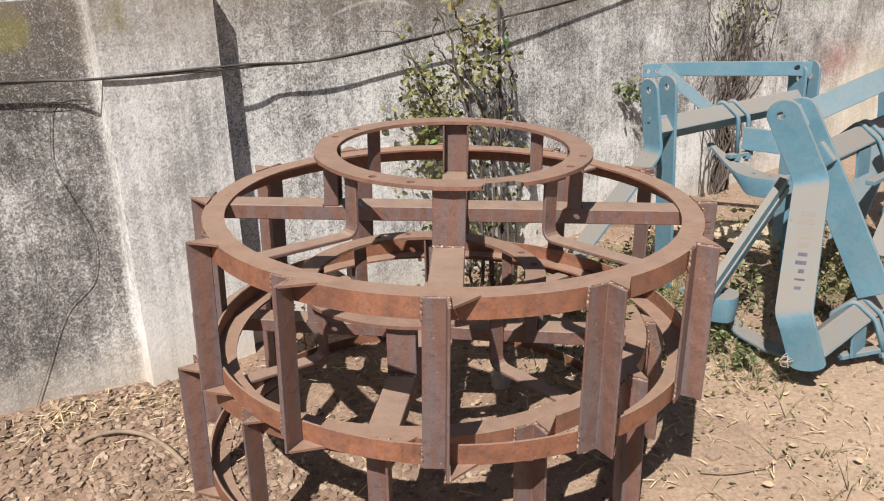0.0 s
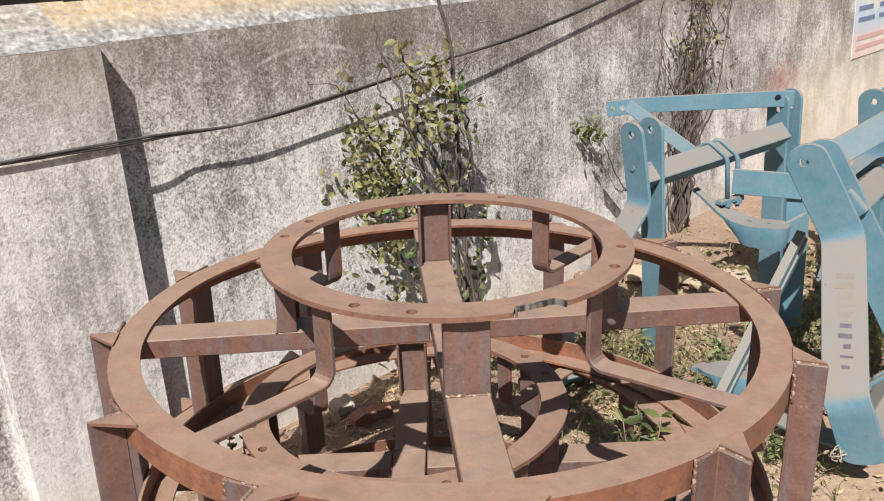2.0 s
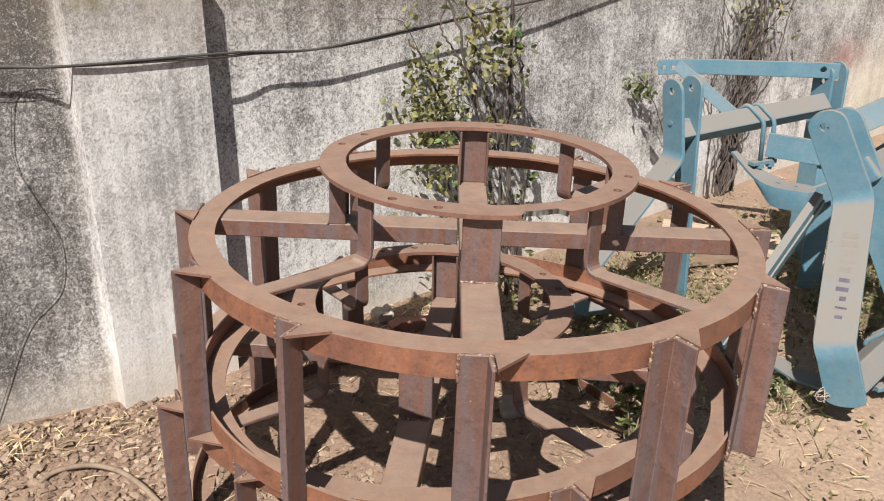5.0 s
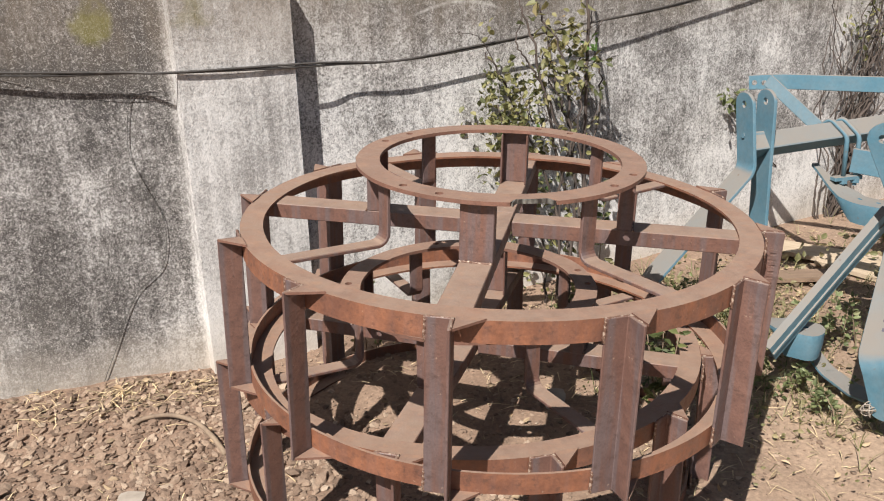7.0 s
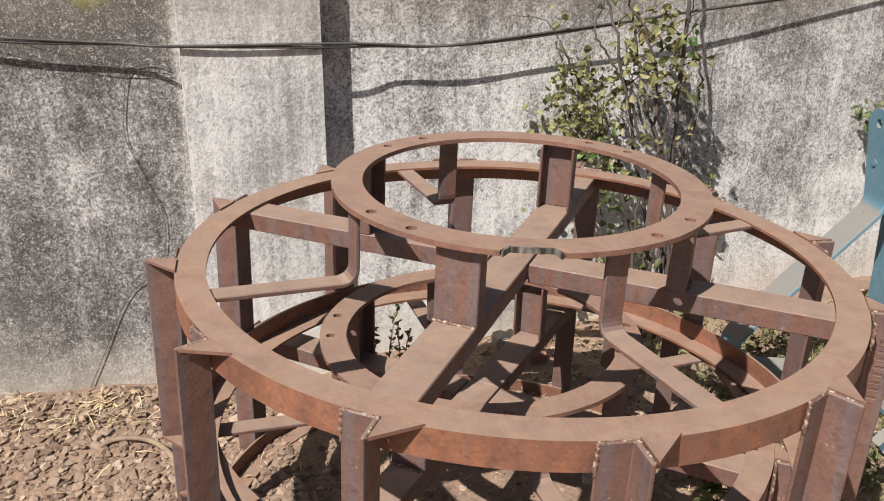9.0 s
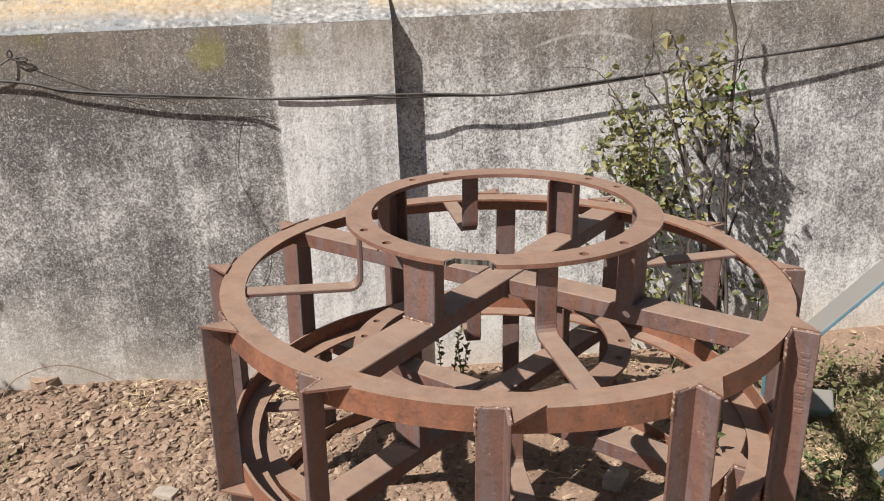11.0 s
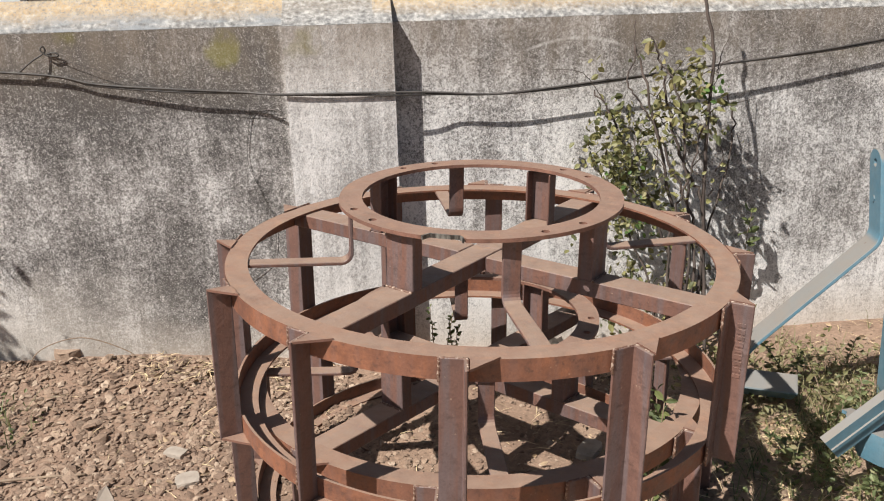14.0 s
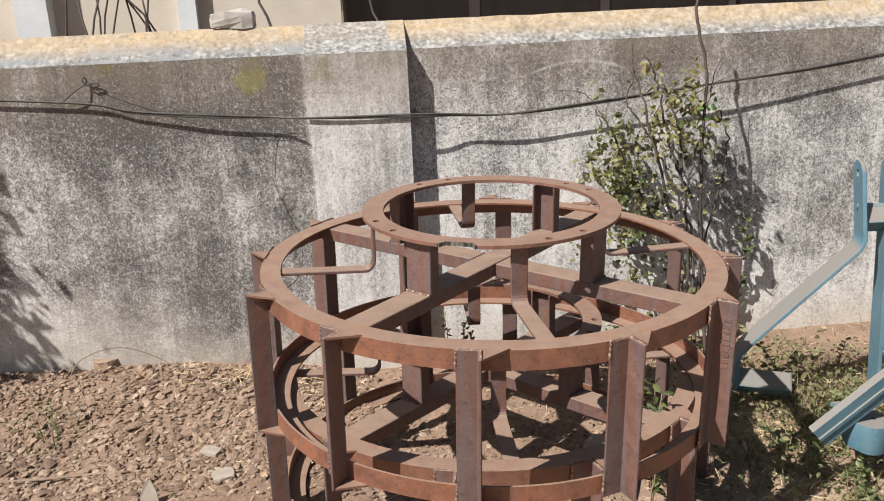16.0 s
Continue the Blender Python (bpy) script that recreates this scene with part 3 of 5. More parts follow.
def build_wheel(name, label, m, phase, spoke_turn, notch, holes):
    w = thing(name, label, "cage wheel", m, "stacked cage wheels")
    # rims: rolled angle iron, flange inwards
    bm = bmesh.new()
    revolve(bm, [(R_OUT, 0.0), (R_IN, -0.001), (R_IN, -0.0075), (R_OUT - 0.0065, -0.0065), (R_OUT - 0.0065, -RIM_H), (R_OUT, -RIM_H)], 150, 0.004, 1.0)
    part("upper_rim", bm, M_RIM, w, "rolled angle-iron rim, rusty orange-brown")
    bm = bmesh.new()
    z = -WHEEL_H + 0.006
    revolve(bm, [(R_OUT, z), (R_OUT, z + RIM_H), (R_OUT - 0.0065, z + RIM_H), (R_OUT - 0.0065, z + 0.0065), (R_IN, z + 0.0065), (R_IN, z)], 150, 0.004, 4.0)
    part("lower_rim", bm, M_RIM, w, "rolled angle-iron rim, rusty orange-brown")
    # lugs
    for k in range(LUG_COUNT):
        a = phase + 360 / LUG_COUNT * k
        lug = part("lug", LUG_ME, None, w)
        lug.matrix_basis = Matrix.Rotation(radians(a - 90), 4, "Z") @ Matrix.Translation((0, R_OUT + 0.0005, 0.0))
        for zz in (0.001, -WHEEL_H + 0.006):
            g = part("gusset", GUSSET_ME, None, lug)
            g.location = (0, 0, zz)
        for me, zz in ((LUG_WELD, 0.0), (TOP_WELD, 0.0), (LUG_WELD, -WHEEL_H + RIM_H + 0.004)):
            b = part("weld", me, None, lug)
            b.location = (0, 0, zz)
    # four channel spokes, two of them one long bar
    half, deep, t = 0.040, 0.042, 0.006
    for k in range(4):
        bm = bmesh.new()
        start = -half if k == 0 else (half + 0.004)
        if k == 2:
            start = half + 0.0
        end = R_OUT - 0.008
        sec = [(-half, -deep), (-half, 0), (half, 0), (half, -deep), (half - t, -deep), (half - t, -t), (-half + t, -t), (-half + t, -deep)]
        mm = Matrix(((0, 0, 1, 0), (1, 0, 0, 0), (0, 1, 0, -0.009), (0, 0, 0, 1)))
        prism(bm, sec, start, end, mm)
        bmesh.ops.recalc_face_normals(bm, faces=bm.faces[:])
        soften(bm, 0.002)
        sp = part("spoke", bm, M_SPOKE, w)
        sp.rotation_euler = (0, 0, radians(spoke_turn + 90 * k))
        # upright channel on the spoke that carries the hub ring
        bm = bmesh.new()
        r0, hw, dp = 0.362, 0.041, 0.040
        sec = [(r0, -hw), (r0, hw), (r0 - dp, hw), (r0 - dp, hw - t), (r0 - t, hw - t), (r0 - t, -hw + t), (r0 - dp, -hw + t), (r0 - dp, -hw)]
        prism(bm, sec, -0.009, HUB_Z - 0.010)
        bmesh.ops.recalc_face_normals(bm, faces=bm.faces[:])
        soften(bm, 0.002)
        br = part("bracket", bm, M_SPOKE, w, "upright channel-iron bracket")
        br.rotation_euler = (0, 0, radians(spoke_turn + 90 * k))
        part("weld", weld_mesh([(r0 + 0.003, -hw, -0.008), (r0 + 0.003, hw, -0.008)], 0.007, 10 + k), None, br)
        # bent flat strip between the spokes
        bm = bmesh.new()
        r1, z1 = 0.357, -0.018
        bend = [(r1 + 0.030 * (1 - math.cos(q)), 0, z1 + 0.030 * (1 - math.sin(q))) for q in [radians(18 * j) for j in range(6)]]
        pts = [(r1, 0, HUB_Z - 0.010), (r1, 0, z1 + 0.034)] + bend + [(R_OUT - 0.009, 0, z1 + 0.008)]
        strap(bm, pts, (0, 1, 0), 0.046, 0.010)
        soften(bm, 0.002)
        fs = part("flat_strip", bm, M_SPOKE, w, "flat bar bent into an L")
        fs.rotation_euler = (0, 0, radians(spoke_turn + 45 + 90 * k))
    # hub ring with its bolt holes
    hub = part("hub_ring", hub_ring(notch), M_HUB, w, "flat bolt ring" if notch is None else "flat bolt ring with a torch-cut bite in its edge")
    hub.location = (0, 0, HUB_Z)
    hub.rotation_euler = (radians(0.9), 0, 0)
    cutter_bm = bmesh.new()
    for a in holes:
        r = bmesh.ops.create_cone(cutter_bm, cap_ends=True, segments=14, radius1=0.0105, radius2=0.0105, depth=0.05)
        bmesh.ops.translate(cutter_bm, verts=r["verts"], vec=(0.361 * math.cos(radians(a)), 0.361 * math.sin(radians(a)), 0))
    cutter = new("cutter", mesh_of("cutter", cutter_bm))
    cutter.parent = hub
    mod = hub.modifiers.new("holes", "BOOLEAN")
    mod.object = cutter
    mod.solver = "EXACT"
    bpy.context.view_layer.update()
    dg = bpy.context.evaluated_depsgraph_get()
    me = bpy.data.meshes.new_from_object(hub.evaluated_get(dg))
    hub.modifiers.clear()
    hub.data = me
    me.materials.clear()
    me.materials.append(M_HUB)
    bpy.data.objects.remove(cutter)
    if notch is not None:
        bm = bmesh.new()
        pts = []
        for i in range(19):
            q = radians(notch - 7.4 + 14.8 * i / 18)
            r = HUB_OUT - 0.0215 + 0.016 * max(0.0, abs(i - 9) - 7.5) + 0.002 * noise.noise((i * 0.9, 3, 1))
            pts.append((r * math.cos(q), r * math.sin(q), -0.005))
        strap(bm, pts, (0, 0, 1), 0.0105, 0.004)
        part("cut_edge", bm, M_CUT, hub, "bare grey torch-cut edge")
    return w


def wheel_pose(x, y, z, lean_u, lean_n=0.0):
    axis = (WU * lean_u + WN * lean_n + Vector((0, 0, 1))).normalized()
    return Matrix.Translation((x, y, z)) @ Vector((0, 0, 1)).rotation_difference(axis).to_matrix().to_4x4()


build_wheel("cage_wheel", "rusty steel cage wheel stacked on top of another one", wheel_pose(-0.0137, 0.0917, 0.836, 0.0257, 0.029), -85.6, -86.6, -66.9, HOLES)
build_wheel("cage_wheel", "rusty steel cage wheel standing on the soil under another one", wheel_pose(-0.133, 0.205, 0.414, 0.015, 0.01), -119.6, -92.0, None, HOLES_LOWER)

# ---- blue implements ----


def drilled(ob, cutters):
    """Cut round holes right through a plate; cutters: centre, axis, radius."""
    bm = bmesh.new()
    for c, axis, r in cutters:
        tube(bm, [Vector(c) - Vector(axis) * 0.03, Vector(c) + Vector(axis) * 0.03], r, 16)
    bmesh.ops.recalc_face_normals(bm, faces=bm.faces[:])
    tool = new("tool", mesh_of("tool", bm))
    mod = ob.modifiers.new("holes", "BOOLEAN")
    mod.object = tool
    mod.solver = "EXACT"
    bpy.context.view_layer.update()
    me = bpy.data.meshes.new_from_object(ob.evaluated_get(bpy.context.evaluated_depsgraph_get()))
    ob.modifiers.clear()
    ob.data = me
    bpy.data.objects.remove(tool)
    return ob


def bent(points, r=0.034):
    """The same way with each corner rounded off."""
    p = [Vector(q) for q in points]
    out = [p[0]]
    for a, b, c in zip(p, p[1:], p[2:]):
        u, v = b - a, c - b
        k = min(r, u.length * 0.45, v.length * 0.45)
        s, e = b - u.normalized() * k, b + v.normalized() * k
        out += [s * (1 - q) ** 2 + b * 2 * q * (1 - q) + e * q * q for q in (0, 0.2, 0.4, 0.6, 0.8, 1)]
    return out + [p[-1]]


def plate(name, points, side, width, thick, parent, round_top=True, holes=(), label="", round_foot=False):
    """A flat bar, bent along points from the top down, with rounded ends; holes: distances from the top and offsets."""
    bm = bmesh.new()
    pts = bent(points)
    strap(bm, pts, side, width, thick)
    ends = ([(pts[0], pts[1], 0.42)] if round_top else []) + ([(pts[-1], pts[-2], 0.22)] if round_foot else [])
    for tip, nxt, bulge in ends:
        d = (tip - nxt).normalized()
        s = Vector(side)
        s = (s - d * s.dot(d)).normalized()
        n = d.cross(s).normalized()
        cap = min(bm.faces, key=lambda f: (f.calc_center_median() - tip).length)
        bmesh.ops.delete(bm, geom=[cap], context="FACES_ONLY")
        rim = [tip + s * (math.cos(math.pi * k / 10) * width / 2) + d * (math.sin(math.pi * k / 10) * width * bulge) for k in range(11)]
        lo = [bm.verts.new(p - n * thick / 2) for p in rim]
        hi = [bm.verts.new(p + n * thick / 2) for p in rim]
        bm.faces.new(lo)
        bm.faces.new(hi[::-1])
        for k in range(10):
            bm.faces.new((lo[k], hi[k], hi[k + 1], lo[k + 1]))
        bmesh.ops.remove_doubles(bm, verts=bm.verts[:], dist=0.0002)
    bmesh.ops.recalc_face_normals(bm, faces=bm.faces[:])
    soften(bm, min(0.002, thick * 0.2))
    ob = part(name, bm, M_BLUE, parent, label, True)
    ob.data.set_sharp_from_angle(angle=radians(24))
    if holes:
        d = (pts[0] - pts[1]).normalized()
        s = Vector(side)
        s = (s - d * s.dot(d)).normalized()
        drilled(ob, [(pts[0] - d * dist + s * off, d.cross(s).normalized(), 0.0145) for dist, off in holes])
    return ob


def on_edge(d):
    """The way up of a tube that rests turned by an eighth about its length d."""
    d = Vector(d).normalized()
    back = Vector((0, 0, 1)).cross(d).normalized()
    return (back * 0.66 + Vector((0, 0, 0.75))).normalized()


def square_tube(name, a, b, size, parent, label=""):
    bm = bmesh.new()
    a, b = Vector(a), Vector(b)
    d = (b - a).normalized()
    strap(bm, [a, b], d.cross(on_edge(d)), size, size)
    soften(bm, size * 0.09, 2)
    return part(name, bm, M_BLUE, parent, label)


def u_bolt(at, along, parent, size=0.075, spread=0.06, reach=0.075, drop=0.175, skew=0.05, bar=(-0.06, 0.06), hanger=False, lie=None):
    """Two bent rods over a tube that lies on edge, with a clamp bar and nuts hanging below its front corner."""
    at, along = Vector(at), Vector(along).normalized()
    front = along.cross(Vector((0, 0, 1))).normalized()
    z = Vector((0, 0, 1))
    h = size * 0.70 + 0.010
    foot = at + front * reach - z * drop
    for k in (-1, 1):
        c = along * (k * spread / 2)
        bm = bmesh.new()
        way = [at - front * h - z * 0.02 - along * skew, at - front * h - along * skew, at + z * h - along * skew * 0.8, at + front * h, foot]
        tube(bm, [p + c for p in bent(way, 0.024)], 0.0095, 9)
        rod = part("u_bolt", bm, M_BLUE, parent, smooth=True)
        bm = bmesh.new()
        p = foot + c
        dn = (foot - at - front * h).normalized()
        tube(bm, [p + dn * 0.004, p + dn * 0.022], 0.018, 6)
        tube(bm, [p + dn * 0.022, p + dn * 0.034], 0.0085, 8)
        part("nut", bm, M_BLUE, rod)
    bm = bmesh.new()
    lie = Vector(lie).normalized() if lie else along
    strap(bm, [foot + lie * bar[0] - front * 0.004, foot + lie * bar[1] - front * 0.004], lie.cross(z), 0.034, 0.018)
    soften(bm, 0.002)
    part("clamp_bar", bm, M_BLUE, parent)
    if hanger:
        bm = bmesh.new()
        strap(bm, [at + front * (h - 0.012) - z * 0.012, foot - front * 0.010 + z * 0.008], along, spread * 0.75, 0.010)
        soften(bm, 0.002)
        part("hanger_plate", bm, M_BLUE, parent)
        bm = bmesh.new()
        inner = at + along * (bar[0] * 0.55)
        strap(bm, [inner + front * 0.045 - z * 0.02, inner + front * 0.050 - z * drop], along, 0.11, 0.010)
        part("hanger_plate", bm, M_BLUE, parent)


def share(parent, way, width, depth, label):
    """A plough share: a flat tongue that widens from its tip to a round heel, with a curved skirt under the heel."""
    pts = smooth_path(way, 6)
    n = len(pts)
    axis = (pts[-1] - pts[-4]).normalized()
    left, right = [], []
    for i, p in enumerate(pts):
        f = i / (n - 1)
        d = (pts[min(i + 1, n - 1)] - pts[max(i - 1, 0)]).normalized()
        s = d.cross(Vector((0, 0, 1))).normalized()
        w = width * (0.13 + 0.37 * min(1.0, max(0.0, (f - 0.12) / 0.5)) ** 1.4)
        left.append(p + s * w)
        right.append(p - s * w)
    s = axis.cross(Vector((0, 0, 1))).normalized()
    heel = [pts[-1] + s * (math.cos(math.pi * k / 8) * width / 2) + axis * (math.sin(math.pi * k / 8) * width * 0.35) for k in range(1, 8)]
    t = Vector((0, 0, 0.012))
    bm = bmesh.new()
    lo_l, lo_r = [bm.verts.new(p - t) for p in left], [bm.verts.new(p - t) for p in right]
    hi_l, hi_r = [bm.verts.new(p) for p in left], [bm.verts.new(p) for p in right]
    for i in range(n - 1):
        bm.faces.new((hi_l[i], hi_l[i + 1], hi_r[i + 1], hi_r[i]))
        bm.faces.new((lo_l[i], lo_r[i], lo_r[i + 1], lo_l[i + 1]))
        bm.faces.new((hi_l[i], lo_l[i], lo_l[i + 1], hi_l[i + 1]))
        bm.faces.new((hi_r[i], hi_r[i + 1], lo_r[i + 1], lo_r[i]))
    bm.faces.new((hi_l[0], hi_r[0], lo_r[0], lo_l[0]))
    hh, hl = [bm.verts.new(p) for p in heel], [bm.verts.new(p - t) for p in heel]
    ring_h, ring_l = [hi_l[-1]] + hh + [hi_r[-1]], [lo_l[-1]] + hl + [lo_r[-1]]
    bm.faces.new(ring_h)
    bm.faces.new(ring_l[::-1])
    for k in range(len(ring_h) - 1):
        bm.faces.new((ring_h[k], ring_l[k], ring_l[k + 1], ring_h[k + 1]))
    bmesh.ops.recalc_face_normals(bm, faces=bm.faces[:])
    tongue = part("share", bm, M_BLUE, parent, label)
    drilled(tongue, [(pts[int(n * k)] - s * width * 0.06, (0, 0, 1), 0.009) for k in (0.74, 0.88)])
    bm = bmesh.new()
    first = int(n * 0.5)
    rim = left[first:] + heel + right[first:][::-1]
    rows = []
    for i, p in enumerate(rim):
        f = min(1.0, 7.0 * min(i, len(rim) - 1 - i) / len(rim))
        q = (pts[-2] - p) * 0.10
        drop = Vector((0, 0, depth * (0.25 + 0.75 * f)))
        rows.append([bm.verts.new(c) for c in (p - t, p - drop * 0.5 + q * 0.2, p - drop + q * 1.6, p - drop + q * 2.4, p - drop * 0.5 + q, p - t + q)])
    for u, v in zip(rows, rows[1:]):
        for k in range(6):
            bm.faces.new((u[k], u[(k + 1) % 6], v[(k + 1) % 6], v[k]))
    bm.faces.new(rows[0])
    bm.faces.new(rows[-1][::-1])
    bmesh.ops.recalc_face_normals(bm, faces=bm.faces[:])
    skirt = part("skirt", bm, M_BLUE, tongue, smooth=True)
    skirt.data.set_sharp_from_angle(angle=radians(40))


def stencil_marks(parent, start, step, side, normal, count, size, paint=None):
    """Short strokes of worn stencil paint."""
    rnd = random.Random(5)
    start, step, side, normal = Vector(start), Vector(step), Vector(side).normalized(), Vector(normal).normalized()
    for k in range(count):
        bm = bmesh.new()
        p = start + step * k + normal * 0.001
        strap(bm, [p - side * size * rnd.uniform(0.12, 0.42), p + side * size * rnd.uniform(0.12, 0.42)], step, size * rnd.uniform(0.12, 0.3), 0.0015)
        part("stencil_mark", bm, paint or M_LETTER, parent)


def implement_back():
    """The frame nearer to the wall: splayed legs, a clamped cross tube and a raised link bar."""
    im = thing("tractor_implement", "blue-painted tractor tillage frame with dusty clamped tubes, beside the wall", "farm implement", group="tillage frames")
    a = Vector((0.865, 0.502, 0))
    b = Vector((-0.502, 0.865, 0))
    p1 = Vector((0.705, 1.392, 0))
    leg = plate("leg", [p1 + Vector((0, 0, 0.925)), p1 + Vector((0.028, -0.004, 0.665)), Vector((0.405, 1.19, 0.265)), Vector((0.372, 1.165, 0.21)), Vector((0.372, 1.165, 0.085))], b, 0.115, 0.014, im, holes=((0.0, 0.0),), label="bent leg with a dusty slope and violet stencil marks")
    stencil_marks(leg, (0.610, 1.322, 0.508), (-0.030, -0.018, -0.032), b, (-0.68, -0.40, 0.62), 2, 0.05)
    stencil_marks(leg, (0.475, 1.240, 0.356), (-0.022, -0.013, -0.024), b, (-0.68, -0.40, 0.62), 3, 0.055)
    plate("leg", [p1 + a * 0.095 + Vector((0, 0, 0.93)), p1 + a * 0.128 + Vector((0, 0, 0.02))], b, 0.115, 0.014, im, holes=((0.0, 0.0),))
    square_tube("cross_tube", p1 + a * 0.012 + Vector((0, 0, 0.752)), p1 + a * 0.86 + b * 0.02 + Vector((0, 0, 0.79)), 0.078, im, "square tube, dusty on top")
    square_tube("lower_tube", (0.372, 1.165, 0.105), Vector((0.372, 1.165, 0.085)) + a * 0.21, 0.078, im)
    bm = bmesh.new()
    q = p1 + Vector((0, 0, 0.80))
    tube(bm, [q, q + a * 0.10], 0.011, 8)
    part("spacer_pin", bm, M_BLUE, im)
    # link bar and its end plates
    end = Vector((1.455, 1.925, 0.926))
    left = Vector((0.765, 2.10, 0.902))
    bm = bmesh.new()
    strap(bm, [left, left.lerp(end, 0.2) + Vector((0, 0, 0.008)), end + Vector((-0.03, 0.0, 0)), end + Vector((0.06, -0.01, -0.004))], (0, 0, 1), 0.068, 0.014)
    soften(bm, 0.002)
    bar = part("link_bar", bm, M_BLUE, im)
    dd = (end - left).normalized()
    nn = dd.cross(Vector((0, 0, 1))).normalized()
    drilled(bar, [(left + dd * k, nn, 0.012) for k in (0.025, 0.068)] + [(end + Vector((-0.004, 0.004, 0.004)), nn, 0.014)])
    bm = bmesh.new()
    tip = left + dd * 0.115
    tube(bm, [tip - nn * 0.012, tip + nn * 0.035], 0.013, 10)
    part("link_pin", bm, M_BLUE, im, smooth=True)
    for off, top in ((0.0, 0.905), (0.085, 0.912)):
        plate("upright", [end + Vector((0.01, 0.02, 0)) + a * off + Vector((0, 0, top - 0.926)), Vector((1.465, 1.945, 0.03)) + a * off], b, 0.105, 0.014, im, holes=((0.03, 0.0),))
    plate("brace", [(0.84, 2.03, 0.925), (1.06, 1.80, 0.745)], (0.1, 0.3, 0.9), 0.055, 0.012, im, round_top=False)
    u_bolt(p1 + a * 0.475 + b * 0.01 + Vector((0, 0, 0.773)), a, im, 0.078, 0.058, 0.073, 0.172, 0.05, (-0.075, 0.055))
    # bent arm under the clamp, the share that it carries and its post
    plate("shank", [(1.15, 1.588, 0.672), (1.25, 1.545, 0.666), (1.40, 1.50, 0.652)], (0, 0, 1), 0.10, 0.014, im, round_top=False)
    plate("shank", [(1.385, 1.52, 0.70), (1.385, 1.52, 0.06)], (0.95, -0.3, 0), 0.085, 0.014, im, round_top=False)
    plate("shank", [(1.20, 1.44, 0.485), (1.30, 1.425, 0.495), (1.40, 1.47, 0.52)], (0, 0, 1), 0.085, 0.014, im, round_top=False)
    share(im, [(1.022, 1.645, 0.640), (1.060, 1.585, 0.605), (1.110, 1.525, 0.568), (1.175, 1.462, 0.542), (1.27, 1.420, 0.536)], 0.12, 0.085, "pointed share with a dusty top")
    return im


def implement_front():
    """The frame that lies in front: bent legs, two clamped tubes, a long bar and a channel strut."""
    im = thing("tractor_implement", "blue-painted tractor tillage frame with splayed legs, resting on the soil", "farm implement", group="tillage frames")
    flat = (0.80, -0.58, 0.12)
    leg = plate("leg", [(1.099, 0.85, 0.921), (1.204, 0.80, 0.689), (1.096, 0.50, 0.312), (1.106, 0.482, 0.275), (1.15, 0.47, 0.135)], flat, 0.125, 0.014, im, holes=((0.0, -0.01),), label="bent leg with dusty slope and faded stencil", round_foot=True)
    stencil_marks(leg, (1.142, 0.622, 0.477), (-0.0068, -0.0187, -0.0236), flat, (-0.05, -0.78, 0.62), 5, 0.05)
    stencil_marks(leg, (1.176, 0.716, 0.595), (-0.0066, -0.0182, -0.0230), flat, (-0.05, -0.78, 0.62), 5, 0.075, M_GHOST)
    plate("leg", [(1.175, 0.92, 0.915), (1.31, 0.845, 0.615), (1.46, 0.757, 0.27)], flat, 0.125, 0.014, im, holes=((0.0, 0.0),))
    bm = bmesh.new()
    tube(bm, [(1.10, 0.85, 0.905), (1.178, 0.92, 0.905)], 0.012, 8)
    part("spacer_pin", bm, M_BLUE, im)
    d = Vector((0.66, 0.75, 0.0)).normalized()
    low = Vector((1.155, 0.485, 0.176))
    square_tube("lower_tube", low, low + d * 1.5 + Vector((0, 0, 0.02)), 0.085, im, "square tube, dusty on top")
    u_bolt(low + d * 0.42 + Vector((0, 0, 0.006)), d, im, 0.085, 0.06, 0.110, 0.112, 0.05, (-0.20, 0.04), True, (0.93, 0.36, 0.0))
    up = Vector((1.235, 0.855, 0.762))
    square_tube("upper_tube", up, up + d * 1.05 + Vector((0, 0, 0.02)), 0.085, im, "square tube, dusty on top")
    u_bolt(up + d * 0.40 + Vector((0, 0, 0.006)), d, im, 0.085, 0.06, 0.120, 0.122, 0.05, (-0.20, 0.05), True)
    plate("long_bar", [(1.15, 0.895, 0.895), (1.48, 1.02, 1.008), (1.95, 1.22, 1.128)], (-0.05, 0.36, 0.93), 0.085, 0.014, im, round_top=False)
    plate("stay", [(1.875, 1.35, 0.965), (1.475, 0.82, 0.399)], (0.80, -0.58, 0.0), 0.080, 0.012, im, round_top=False, label="dusty flat stay")
    plate("upright", [(1.868, 1.60, 0.94), (2.042, 1.45, 0.28), (2.10, 1.40, 0.04)], (0.80, -0.58, 0.12), 0.11, 0.014, im)
    # channel strut and the round shoe below it
    bm = bmesh.new()
    a, b = Vector((0.820, 0.708, 0.188)), Vector((1.19, 1.015, 0.615))
    ax = (b - a).normalized()
    sd = Vector((0.035, 0.060, -0.080))
    sd = (sd - ax * sd.dot(ax)).normalized()
    nn = sd.cross(ax)
    if nn.y > 0:
        nn = -nn
    mm = Matrix.Translation(a) @ Matrix((sd, nn, ax)).transposed().to_4x4()
    w, t = 0.042, 0.005
    prism(bm, [(-w, -0.028), (-w, 0), (w, 0), (w, -0.028), (w - t, -0.028), (w - t, -t), (-w + t, -t), (-w + t, -0.028)], 0, (b - a).length, mm)
    prism(bm, [(-0.006, 0.0), (0.006, 0.0), (0.006, 0.006), (-0.006, 0.006)], 0, (b - a).length, mm)
    bmesh.ops.recalc_face_normals(bm, faces=bm.faces[:])
    part("strut", bm, M_BLUE, im, "pale blue channel strut")
